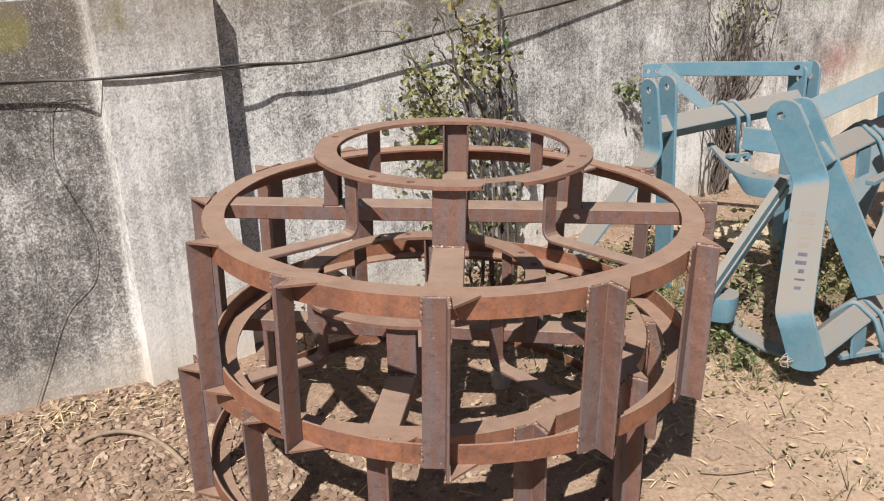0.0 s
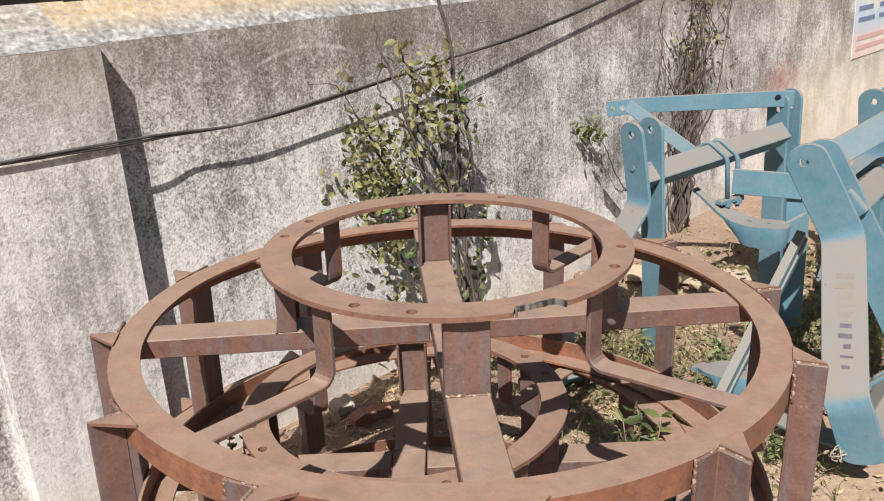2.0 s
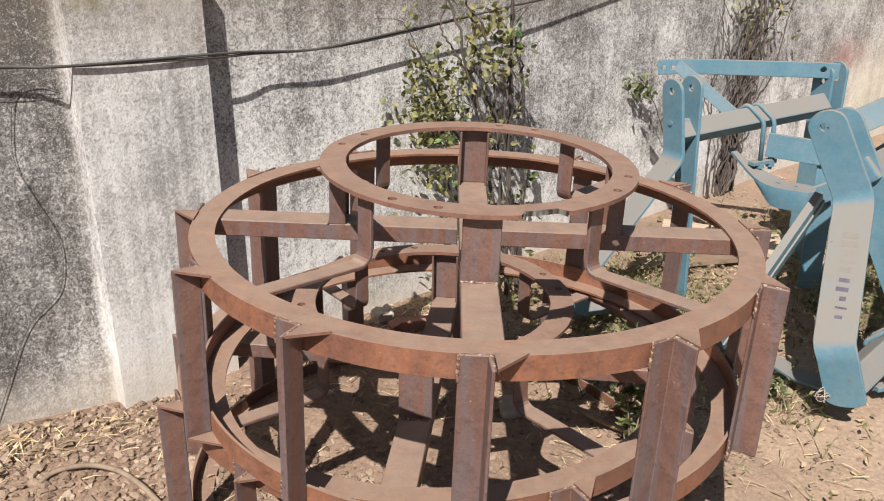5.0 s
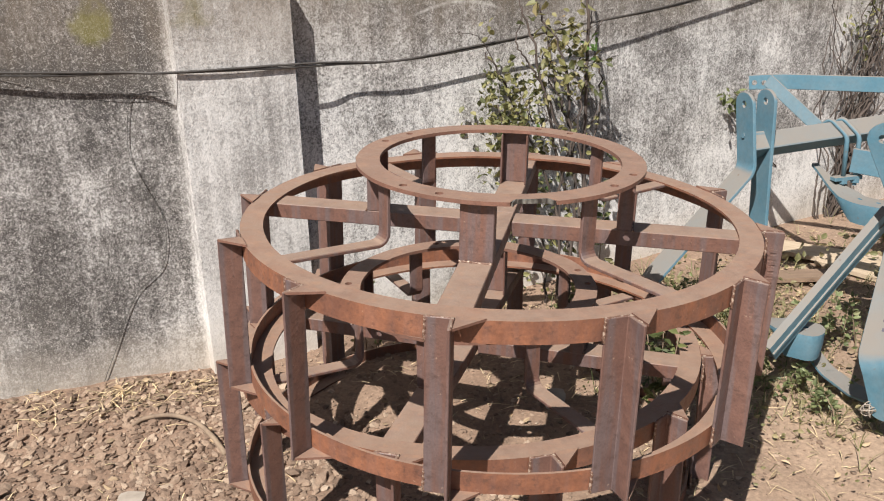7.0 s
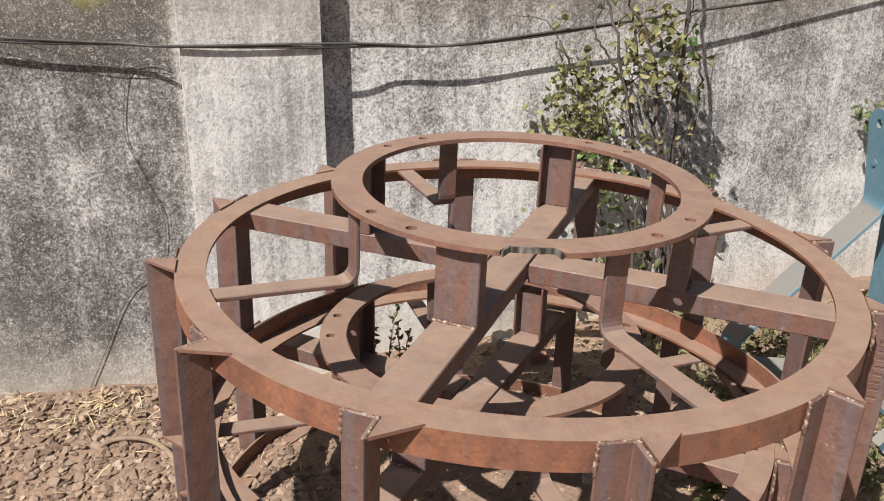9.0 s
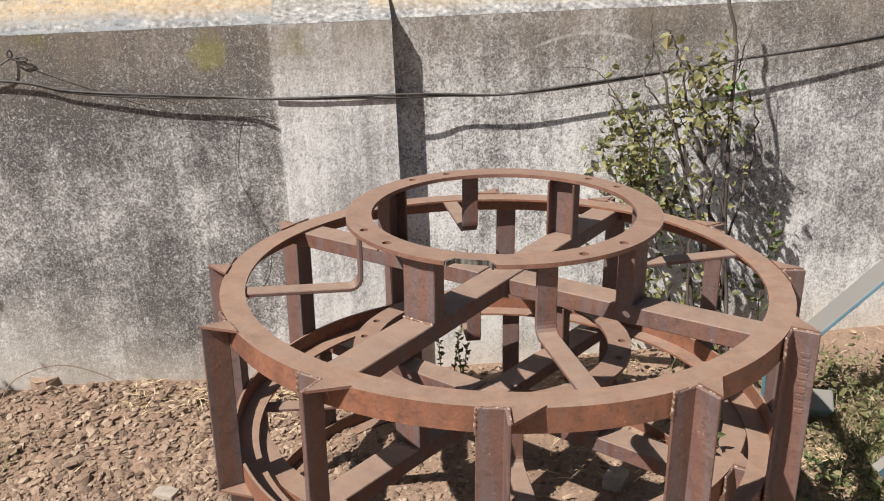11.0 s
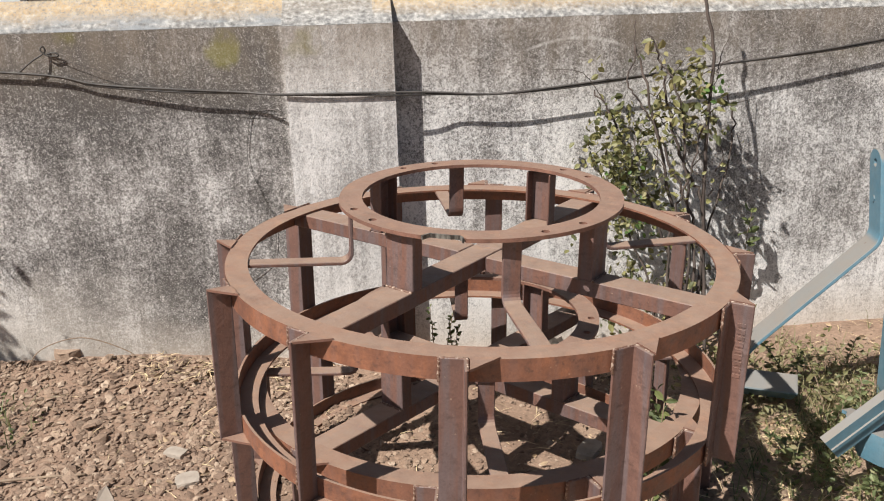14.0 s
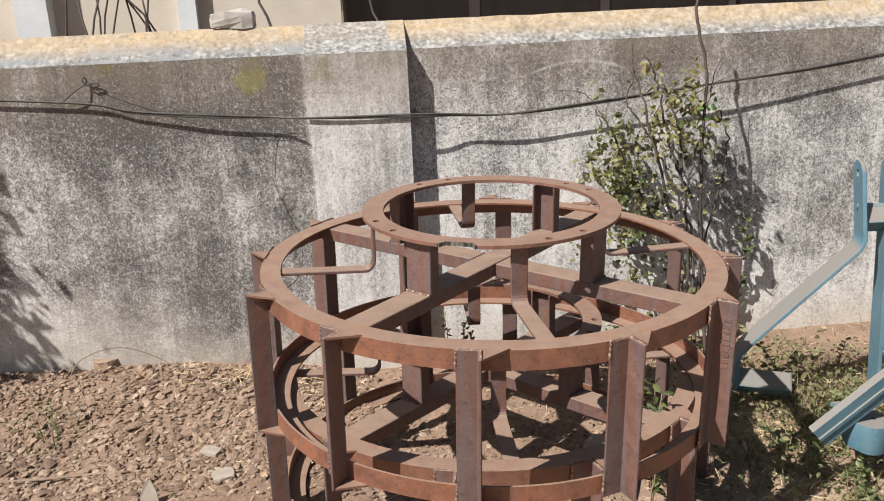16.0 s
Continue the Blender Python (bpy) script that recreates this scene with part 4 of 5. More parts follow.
    share(im, [(0.80, 0.935, 0.222), (0.825, 0.918, 0.227), (0.85, 0.895, 0.232), (0.90, 0.862, 0.236), (0.955, 0.84, 0.236)], 0.125, 0.10, "short round-heeled share")
    plate("ground_plate", [(0.985, 0.945, 0.10), (1.03, 0.875, 0.062), (1.10, 0.75, 0.060), (1.18, 0.53, 0.13)], (0.5, 0.8, 0), 0.075, 0.012, im, holes=((0.0, 0.0),))
    return im


def wire_coil():
    """A small tangle of thin pale wire caught on the foot of the front frame."""
    rnd = random.Random(12)
    bm = bmesh.new()
    for _ in range(7):
        r = rnd.uniform(0.014, 0.024)
        turn = Euler((rnd.uniform(0, 3.1), rnd.uniform(0, 3.1), rnd.uniform(0, 3.1))).to_matrix()
        mid = Vector((1.090, 0.497, 0.132)) + Vector((rnd.uniform(-0.006, 0.006), rnd.uniform(-0.006, 0.006), rnd.uniform(-0.006, 0.006)))
        tube(bm, [mid + turn @ Vector((r * math.cos(q * math.pi / 8), r * math.sin(q * math.pi / 8), 0.002 * q / 8)) for q in range(17)], 0.0016, 5)
    solo("wire_coil", bm, M_STONE, "small tangle of pale wire caught on the blue foot", "wire", smooth=True)


wire_coil()


def implement_far():
    """A third frame further along, seen in part."""
    im = thing("tractor_implement", "blue-painted tractor frame with a rounded head plate, further along the wall", "farm implement", group="tillage frames")
    d = Vector((0.80, 0.60, 0)).normalized()
    n = Vector((-0.60, 0.80, 0))
    p = Vector((1.96, 2.10, 0))
    plate("leg", [p + Vector((0, 0, 0.85)), p + Vector((0.02, 0, 0.62)), p - d * 0.25 + Vector((0, 0, 0.05))], n, 0.14, 0.014, im, holes=((0.0, 0.0),))
    plate("leg", [p + d * 0.2 + Vector((0, 0, 0.85)), p + d * 0.2 + Vector((0, 0, 0.03))], n, 0.14, 0.014, im, holes=((0.0, 0.0),))
    square_tube("cross_tube", p + Vector((0, 0, 0.74)), p + d * 0.9 + Vector((0, 0, 0.76)), 0.085, im)
    u_bolt(p + d * 0.4 + Vector((0, 0, 0.75)), d, im, 0.085, 0.06)
    plate("upright", [p + d * 0.85 + Vector((0, 0, 0.85)), p + d * 0.85 + Vector((0, 0, 0.03))], n, 0.11, 0.014, im)
    return im


implement_back()
implement_front()
implement_far()

# ---- cables on the wall ----


def build_cables():
    run = [(-4.2, 1.36, 0.03), (-2.6, 1.33, 0.02), (-1.53, 1.262, 0.018), (-1.25, 1.21, 0.022), (-0.957, 1.178, 0.038), (-0.70, 1.161, 0.046), (-0.548, 1.154, 0.085), (-0.118, 1.140, 0.085), (0.06, 1.131, 0.066), (0.29, 1.122, 0.066), (0.62, 1.146, 0.062), (1.18, 1.203, 0.068), (1.79, 1.262, 0.05), (2.6, 1.40, 0.045), (3.4, 1.60, 0.06), (5.5, 2.1, 0.1), (9.0, 3.2, 0.2)]
    for k in (0, 1):
        bm = bmesh.new()
        pts = smooth_path([on_wall(s, z + (0.003 if k else -0.003) + 0.003 * math.sin(s * 7 + k * 2), o + 0.003 * k) for s, z, o in run], 12)
        tube(bm, pts, 0.0043, 8)
        solo("cable", bm, M_WIRE, "black cable slung along the wall across the pier", "cable", "cables on the wall", smooth=True)
    loop = [(-0.56, 1.075), (-0.615, 1.095), (-0.674, 1.083), (-0.70, 1.018), (-0.715, 0.889), (-0.681, 0.775), (-0.637, 0.654), (-0.632, 0.551), (-0.662, 0.451), (-0.751, 0.381), (-0.804, 0.30), (-0.857, 0.187), (-0.925, 0.05)]
    bm = bmesh.new()
    tube(bm, smooth_path([on_wall(s, z, 0.006) for s, z in loop], 8), 0.0011, 5)
    solo("thin_wire", bm, M_THINWIRE, "thin dark wire hanging in a loop down the wall", "wire", "loose wires on the wall", smooth=True)
    bm = bmesh.new()
    tube(bm, smooth_path([on_wall(s, z, o) for s, z, o in ((-1.43, 1.335, 0.01), (-1.30, 1.285, 0.02), (-1.0, 1.185, 0.03), (-0.75, 1.10, 0.02), (-0.56, 1.062, 0.006))], 8), 0.0010, 5)
    solo("thin_wire", bm, M_THINWIRE, "thin dark wire running from a hook to the pier", "wire", "loose wires on the wall", smooth=True)
    bm = bmesh.new()
    tube(bm, smooth_path([on_wall(s, z, o) for s, z, o in ((-1.53, 1.262, 0.02), (-1.47, 1.305, 0.03), (-1.425, 1.335, 0.010), (-1.428, 1.358, 0.014), (-1.437, 1.342, 0.018), (-1.41, 1.322, 0.018), (-1.375, 1.322, 0.014), (-1.39, 1.334, 0.014), (-1.418, 1.328, 0.008))], 6), 0.003, 6)
    solo("wire_tie", bm, M_WIRE, "knotted wire tie on a wall hook", "wire", smooth=True)


build_cables()

# ---- poster far along the wall ----


def build_poster():
    bm = bmesh.new()
    box(bm, 5.78, 7.2, -0.006, -0.001, 0.66, 1.32)
    a = Mat("sun_bleached_poster", 0.7)
    n1 = a.noise(3, 4)
    c = a.mix(a.ramp(a.axis(a.co, 2), (0.70, 0.0), (0.95, 1.0)), (0.62, 0.50, 0.46), (0.42, 0.52, 0.62))
    c = a.mix(a.ramp(n1, (0.45, 0.0), (0.6, 0.7)), c, (0.66, 0.64, 0.52))
    a.color(c)
    poster = solo("poster", bm, a.m, "sun-bleached blue and cream poster pasted on the wall", "poster")
    poster.matrix_basis = WALL_M
    ink = simple("faded_blue_ink", (0.10, 0.13, 0.25), (0.17, 0.22, 0.33), 20, 0.7, 0.0)
    pink = simple("faded_pink_ink", (0.50, 0.30, 0.28), (0.58, 0.38, 0.35), 20, 0.7, 0.0)
    for k in range(4):
        for x0, x1 in ((5.86, 6.22), (6.32, 6.72)):
            bm = bmesh.new()
            box(bm, x0, x1 - 0.05 * (k % 2), -0.0085, -0.006, 0.93 + 0.085 * k, 0.965 + 0.085 * k)
            part("text_bar", bm, ink, poster)
    for k in range(2):
        bm = bmesh.new()
        box(bm, 5.85, 7.05 - 0.2 * k, -0.0085, -0.006, 0.715 + 0.075 * k, 0.752 + 0.075 * k)
        part("text_bar", bm, pink, poster)


build_poster()

# ---- what shows over the wall ----


def build_neighbour():
    beige = simple("beige_lime_plaster", (0.52, 0.45, 0.37), (0.62, 0.55, 0.46), 3, 0.9, 0.2)
    white = simple("blue_white_paint", (0.55, 0.58, 0.60), (0.70, 0.71, 0.70), 4, 0.85, 0.2)
    shade = simple("dark_brown_panel", (0.085, 0.07, 0.06), (0.13, 0.11, 0.095), 6, 0.8, 0.2, (1, 1, 0.2))
    h = thing("house", "low beige plastered house with pale pillars behind the wall", "house", WALL_M)
    bm = bmesh.new()
    box(bm, -7, -0.45, 3.0, 3.2, -0.3, 3.2)
    part("wall", bm, beige, h)
    bm = bmesh.new()
    box(bm, -0.45, 7.0, 3.6, 3.8, -0.3, 3.2)
    part("wall", bm, beige, h)
    bm = bmesh.new()
    box(bm, -7.2, 7.2, 2.3, 6.0, 3.2, 3.35)
    part("roof", bm, M_CONCRETE, h, "flat concrete roof slab")
    for x0, x1, y0 in ((-2.76, -2.53, 2.86), (-1.63, -1.50, 2.92), (-4.6, -4.38, 2.9)):
        bm = bmesh.new()
        box(bm, x0, x1, y0, 3.0, -0.3, 3.2)
        soften(bm, 0.008)
        part("pillar", bm, white, h, "pale painted pillar")
    # six flat dark brown panels fill the dark stretch of the house front
    for k in range(6):
        bm = bmesh.new()
        box(bm, -0.42 + 1.1 * k, 0.58 + 1.1 * k, 3.52, 3.6, 0.5, 2.4)
        soften(bm, 0.006)
        part("shutter", bm, shade, h, "dark brown panel")


build_neighbour()


def rough_block(name, size, seed, material, label, category, m, group="", rough=0.12, cuts=2):
    """A broken block or stone: a box cut up and pushed about."""
    bm = bmesh.new()
    box(bm, -size[0] / 2, size[0] / 2, -size[1] / 2, size[1] / 2, -size[2] / 2, size[2] / 2)
    bmesh.ops.subdivide_edges(bm, edges=bm.edges[:], cuts=cuts, use_grid_fill=True)
    k = min(size)
    for v in bm.verts:
        q = v.co / max(size) * 3
        v.co += Vector((noise.noise(q + Vector((seed, 0, 0))), noise.noise(q + Vector((0, seed, 0))), noise.noise(q + Vector((0, 0, seed))))) * k * rough * 2
        v.co *= 1 - 0.16 * max(0, (v.co.length / (Vector(size).length / 2)) - 0.75) / 0.25
    soften(bm, k * 0.04)
    ob = solo(name, bm, material, label, category, group)
    ob.matrix_basis = m
    return ob


rough_block("concrete_block", (0.20, 0.10, 0.075), 3.0, M_CONCRETE, "broken concrete block lying on the wall top", "block", Matrix.Translation(on_wall(-0.83, RIDGE_Z + 0.033, -0.13)) @ Matrix.Rotation(radians(WALL_ANGLE), 4, "Z"))

# ---- plants ----


class Leaves:
    """Gathers small folded leaves into one mesh."""

    def __init__(self, seed):
        self.v, self.f, self.r = [], [], random.Random(seed)

    def leaf(self, p, d, size, slim=0.5):
        r = self.r
        d = Vector(d).normalized()
        s = d.cross(Vector((r.uniform(-1, 1), r.uniform(-1, 1), r.uniform(-0.3, 1)))).normalized()
        n = s.cross(d).normalized()
        i = len(self.v)
        w = size * slim * 0.5
        for c in (p, p + d * size * 0.35 + s * w + n * size * 0.10, p + d * size * 0.72 + s * w * 0.8 + n * size * 0.07, p + d * size - n * size * 0.10, p + d * size * 0.72 - s * w * 0.8 + n * size * 0.07, p + d * size * 0.35 - s * w + n * size * 0.10, p + d * size * 0.5):
            self.v.append(tuple(c))
        self.f += [(i, i + 1, i + 6), (i + 1, i + 2, i + 6), (i + 2, i + 3, i + 6), (i + 3, i + 4, i + 6), (i + 4, i + 5, i + 6), (i + 5, i, i + 6)]

    def blade(self, p, d, size, width):
        d = Vector(d).normalized()
        s = d.cross(Vector((0, 0, 1)))
        s = s.normalized() if s.length > 1e-3 else Vector((1, 0, 0))
        lean = Vector((d.x, d.y, 0)) * size * 0.4 - Vector((0, 0, size * 0.18))
        i = len(self.v)
        for c in (p - s * width, p + s * width, p + d * size * 0.55 + s * width * 0.7, p + d * size * 0.55 - s * width * 0.7, p + d * size + lean):
            self.v.append(tuple(c))
        self.f += [(i, i + 1, i + 2, i + 3), (i + 3, i + 2, i + 4)]

    def cluster(self, p, spread, count, size, slim=0.5):
        r = self.r
        for _ in range(count):
            d = Vector((r.gauss(0, 1), r.gauss(0, 1), r.gauss(-0.1, 0.8)))
            q = p + Vector((r.gauss(0, spread), r.gauss(0, spread), r.gauss(0, spread)))
            self.leaf(q, d, size * r.uniform(0.6, 1.25), slim)

    def build(self, name, material, parent=None, label="", category="", group="", kind=""):
        me = bpy.data.meshes.new(name)
        me.from_pydata(self.v, [], self.f)
        me.materials.append(material)
        ob = new(name, me)
        if parent:
            ob.parent = parent
        return tagged(ob, label, category, group, kind)


def stem(points, r0, r1, parent, name="stem", material=None, wob=0.012, seed=1, label=""):
    rnd = random.Random(seed)
    pts = smooth_path(points, 6)
    pts = [p + Vector((rnd.uniform(-wob, wob), rnd.uniform(-wob, wob), rnd.uniform(-wob, wob) * 0.4)) if 0 < i < len(pts) - 1 else p for i, p in enumerate(pts)]
    bm = bmesh.new()
    n = len(pts)
    tube(bm, pts, [r0 + (r1 - r0) * i / (n - 1) for i in range(n)], 7)
    part(name, bm, material or M_BARK, parent, label, True)
    return pts


def wall_shrub():
    """A thin shrub against the wall: several crooked stems, leafy to one side, bare tips above."""
    t = thing("shrub", "thin straggly shrub with dusty green leaves growing at the wall foot", "shrub")
    lv = Leaves(11)
    rnd = random.Random(21)
    foot = [on_wall(1.02 + 0.05 * k, 0.0, 0.24 + 0.02 * k) for k in range(-2, 3)]
    routes = [
        (foot[3], [(1.10, 0.5, 0.22), (1.075, 0.9, 0.24), (1.09, 1.25, 0.22), (1.05, 1.47, 0.20), (1.06, 1.60, 0.18)], 0.0085, 0.006),
        (foot[2], [(1.03, 0.42, 0.2), (0.93, 0.8, 0.2), (0.85, 1.12, 0.2), (0.80, 1.30, 0.17)], 0.009, 0.004),
        (foot[1], [(0.98, 0.4, 0.2), (0.86, 0.72, 0.18), (0.74, 1.0, 0.15), (0.66, 1.13, 0.12)], 0.008, 0.0035),
        (foot[0], [(0.90, 0.3, 0.2), (0.78, 0.62, 0.17), (0.70, 0.92, 0.15)], 0.007, 0.003),
        (foot[2], [(1.04, 0.5, 0.24), (1.00, 0.85, 0.24), (0.96, 1.12, 0.22), (0.90, 1.22, 0.2)], 0.008, 0.0035),
        (foot[4], [(1.12, 0.42, 0.2), (1.18, 0.75, 0.18), (1.22, 0.98, 0.16), (1.19, 1.10, 0.15)], 0.006, 0.003),
        (foot[1], [(0.95, 0.55, 0.25), (1.00, 0.78, 0.27), (1.06, 1.0, 0.26)], 0.007, 0.003),
        (foot[4], [(1.10, 0.62, 0.2), (1.03, 0.79, 0.2), (0.953, 0.97, 0.2), (0.911, 1.18, 0.19), (0.88, 1.29, 0.18), (0.85, 1.345, 0.17)], 0.008, 0.003),
        (foot[3], [(1.06, 0.57, 0.22), (1.00, 0.72, 0.21), (0.90, 0.95, 0.2), (0.83, 1.08, 0.19), (0.78, 1.15, 0.17), (0.80, 1.26, 0.16), (0.805, 1.39, 0.15)], 0.007, 0.002),
    ]
    for i, (f, way, r0, r1) in enumerate(routes):
        pts = stem([f] + [on_wall(*w) for w in way], r0 * 0.95, r1, t, wob=0.004 if i == 0 else 0.009, seed=i + 3)
        for j, p in enumerate(pts):
            if i in (1, 2, 3) and 0.25 < p.z < 1.08 and rnd.random() < 0.75:
                lv.cluster(p + Vector((rnd.gauss(0, 0.03), rnd.gauss(0, 0.03), rnd.gauss(0, 0.02))), 0.035, 7 if i > 1 else 4, 0.034, 0.7)
            elif i in (0, 4, 5, 6, 7, 8) and p.z > 0.3 and p.z < 1.1 and rnd.random() < 0.22:
                lv.cluster(p, 0.04, 4, 0.03, 0.6)
    # leafy mass and low growth
    for _ in range(74):
        s, z = rnd.gauss(0.79, 0.070), rnd.uniform(0.56, 1.04)
        lv.cluster(on_wall(s + 0.10 * (0.7 - z), z, rnd.uniform(0.05, 0.22)), 0.034, 8, 0.030, 0.7)
    for k in range(24):
        s, z = rnd.gauss(0.80 + 0.22 * (k % 2), 0.05), rnd.uniform(0.06, 0.44)
        lv.cluster(on_wall(s, z, rnd.uniform(0.05, 0.34)), 0.035, 6, 0.034, 0.6)
    for s, z in ((1.00, 1.13), (1.06, 1.10), (1.12, 1.08), (0.94, 1.20), (0.90, 1.05), (0.98, 1.02), (0.80, 1.26)):
        lv.cluster(on_wall(s, z, 0.22), 0.03, 6, 0.046, 0.5)
    for _ in range(9):
        lv.cluster(on_wall(rnd.uniform(0.90, 1.10), rnd.uniform(0.94, 1.14), rnd.uniform(0.19, 0.29)), 0.035, 6, 0.036, 0.6)
    # twigs
    for k in range(16):
        s, z = rnd.uniform(0.75, 1.2), rnd.uniform(0.5, 1.2)
        a = on_wall(s, z, 0.2)
        stem([a, a + Vector((rnd.uniform(-0.06, 0.06), rnd.uniform(-0.06, 0.06), 0.06)), a + Vector((rnd.uniform(-0.14, 0.14), rnd.uniform(-0.12, 0.12), rnd.uniform(0.08, 0.2)))], 0.0028, 0.0012, t, "twig", wob=0.004, seed=k + 40)
    stem([on_wall(0.70, 1.08, 0.13), on_wall(0.60, 1.20, 0.16), on_wall(0.47, 1.22, 0.17)], 0.002, 0.001, t, "twig", wob=0.004, seed=77)
    lv.cluster(on_wall(0.66, 1.21, 0.15), 0.02, 5, 0.035, 0.6)
    # yellowing larger leaves in the middle, and one fresh clump on the tall stem
    dry = Leaves(12)
    for _ in range(24):
        dry.cluster(on_wall(rnd.gauss(0.98, 0.06), rnd.uniform(0.94, 1.30), rnd.uniform(0.19, 0.25)), 0.024, 4, 0.046, 0.6)
    dry.build("leaves", M_DRYLEAF, t, "yellowing drooping leaves", kind="stuff")
    fresh = Leaves(13)
    for s, z in ((1.06, 1.12), (1.09, 1.10), (1.12, 1.13), (0.80, 0.62), (0.84, 0.58), (0.82, 0.70), (0.76, 0.80)):
        fresh.cluster(on_wall(s, z, 0.24), 0.022, 5, 0.032, 0.6)
    fresh.build("leaves", M_FRESH, t, "fresh bright green leaves", kind="stuff")
    lv.build("leaves", M_LEAF, t, "small dusty green leaves", kind="stuff")


wall_shrub()


def bare_climber():
    """A tangle of bare twigs climbing the wall further along."""
    t = thing("climber", "leafless tangled climber clinging to the wall", "climber")
    rnd = random.Random(4)
    for k in range(26):
        s0 = 3.05 + rnd.gauss(0, 0.05)
        top = rnd.uniform(0.8, 1.5)
        way = [on_wall(s0, -0.02, 0.05)]
        s = s0
        z = 0.0
        while z < top:
            z += rnd.uniform(0.1, 0.2)
            s += rnd.gauss(0.014, 0.035 + 0.03 * z)
            way.append(on_wall(s, z, rnd.uniform(0.015, 0.09)))
        stem(way, 0.011 if k < 4 else 0.005, 0.002, t, wob=0.005, seed=k)
    lv = Leaves(8)
    for _ in range(40):
        lv.cluster(on_wall(rnd.gauss(3.25, 0.18), rnd.uniform(0.9, 1.45), 0.06), 0.03, 4, 0.035, 0.5)
    lv.build("leaves", M_LEAF, t, "few shrivelled leaves", kind="stuff")


bare_climber()


def sprig(at, height, leaves, seed, material=None, size=0.04, label="small green weed shoot in the dry soil", name="weed", spread=0.035, slim=0.4):
    t = thing(name, label, "weed", Matrix.Translation((0, 0, 0)), "weeds")
    rnd = random.Random(seed)
    p = Vector(at)
    lv = Leaves(seed)
    for k in range(max(1, leaves // 18)):
        q = p + Vector((rnd.gauss(0, spread), rnd.gauss(0, spread), 0))
        top = q + Vector((rnd.gauss(0, spread * 1.5), rnd.gauss(0, spread * 1.5), height * rnd.uniform(0.7, 1.0)))
        pts = stem([q - Vector((0, 0, 0.02)), q.lerp(top, 0.5) + Vector((rnd.gauss(0, 0.008), rnd.gauss(0, 0.008), 0)), top], 0.0032, 0.0015, t, wob=0.003, seed=seed + k, material=M_STICK)
        for c in pts[3:]:
            for _ in range(3):
                lv.leaf(c, (rnd.gauss(0, 1), rnd.gauss(0, 1), rnd.uniform(-0.1, 0.9)), size * rnd.uniform(0.6, 1.3), slim)
    lv.build("leaves", material or M_WEED, t, kind="stuff")


sprig((0.44, 0.285, 0.0), 0.52, 76, 31, size=0.042, spread=0.022, label="tall narrow-leaved green weed growing through the lower wheel", slim=0.38)
sprig(on_wall(0.04, 0.01, 0.20), 0.32, 72, 33, size=0.022, label="sparse dark-leaved shoot between wheel and wall", slim=0.6)
sprig(on_wall(1.40, 0.02, 0.05), 0.60, 34, 34, size=0.05, label="thin green shoot with a bright leafy tip at the wall", slim=0.45)


def wall_sprig():
    t = thing("sprig", "small leafy sprig hanging from a crack in the wall", "weed")
    lv = Leaves(60)
    pts = stem([on_wall(2.60, 0.36, 0.0), on_wall(2.46, 0.46, 0.04), on_wall(2.33, 0.62, 0.06), on_wall(2.22, 0.74, 0.08), on_wall(2.12, 0.84, 0.07)], 0.003, 0.0015, t, wob=0.004, seed=2)
    for p in pts[-6:]:
        lv.cluster(p - Vector((0, 0, 0.03)), 0.03, 8, 0.045, 0.45)
    lv.build("leaves", M_WEED, t, "drooping leaves", kind="stuff")


wall_sprig()


def weed_patch(seed, centre, spread, count, size, label):
    """Low tangled weeds and grass as one growth."""
    rnd = random.Random(seed)
    lv = Leaves(seed)
    for _ in range(count):
        x, y = rnd.gauss(centre[0], spread[0]), rnd.gauss(centre[1], spread[1])
        if (Vector((x, y, 0)).dot(WN) - WALL_C) < 0.03:
            continue
        p = Vector((x, y, ground_z(x, y)))
        if rnd.random() < 0.5:
            h = rnd.uniform(0.01, 0.16)
            for _ in range(4):
                lv.leaf(p + Vector((rnd.gauss(0, 0.02), rnd.gauss(0, 0.02), h * rnd.random())), (rnd.gauss(0, 1), rnd.gauss(0, 1), rnd.uniform(0, 0.9)), size * rnd.uniform(0.5, 1.2), 0.55)
        else:
            for _ in range(3):
                lv.blade(p, (rnd.gauss(0, 0.7), rnd.gauss(0, 0.7), 1), rnd.uniform(0.05, 0.17), 0.0018)
    lv.build("weed_patch", M_GRASS if seed % 2 else M_WEED, None, label, "weeds", "weed patches", "stuff")


weed_patch(101, (0.78, 0.95, 0), (0.20, 0.20, 0), 190, 0.024, "dry tangled weeds under the blue frame")
weed_patch(102, (0.72, 1.20, 0), (0.16, 0.26, 0), 150, 0.024, "green weeds round the legs of the blue frame")
weed_patch(103, (0.98, 0.62, 0), (0.12, 0.09, 0), 34, 0.028, "dry grass beside the blue frame's foot")
weed_patch(104, (0.55, 0.75, 0), (0.13, 0.12, 0), 50, 0.024, "green weeds in the shade behind the wheel")
weed_patch(105, (1.75, 2.2, 0), (0.4, 0.3, 0), 260, 0.045, "dry weeds along the wall behind the frames")
weed_patch(115, (1.62, 1.55, 0), (0.2, 0.2, 0), 220, 0.030, "dry weeds among the blue frames")
weed_patch(108, (-1.66, -0.62, 0), (0.06, 0.05, 0), 22, 0.025, "small green weed in the clods")
weed_patch(107, (1.05, 0.05, 0), (0.22, 0.22, 0), 46, 0.016, "thin dry grass on the bare soil")
weed_patch(111, (0.66, 1.64, 0), (0.22, 0.13, 0), 170, 0.026, "dry tufts of grass at the foot of the wall")
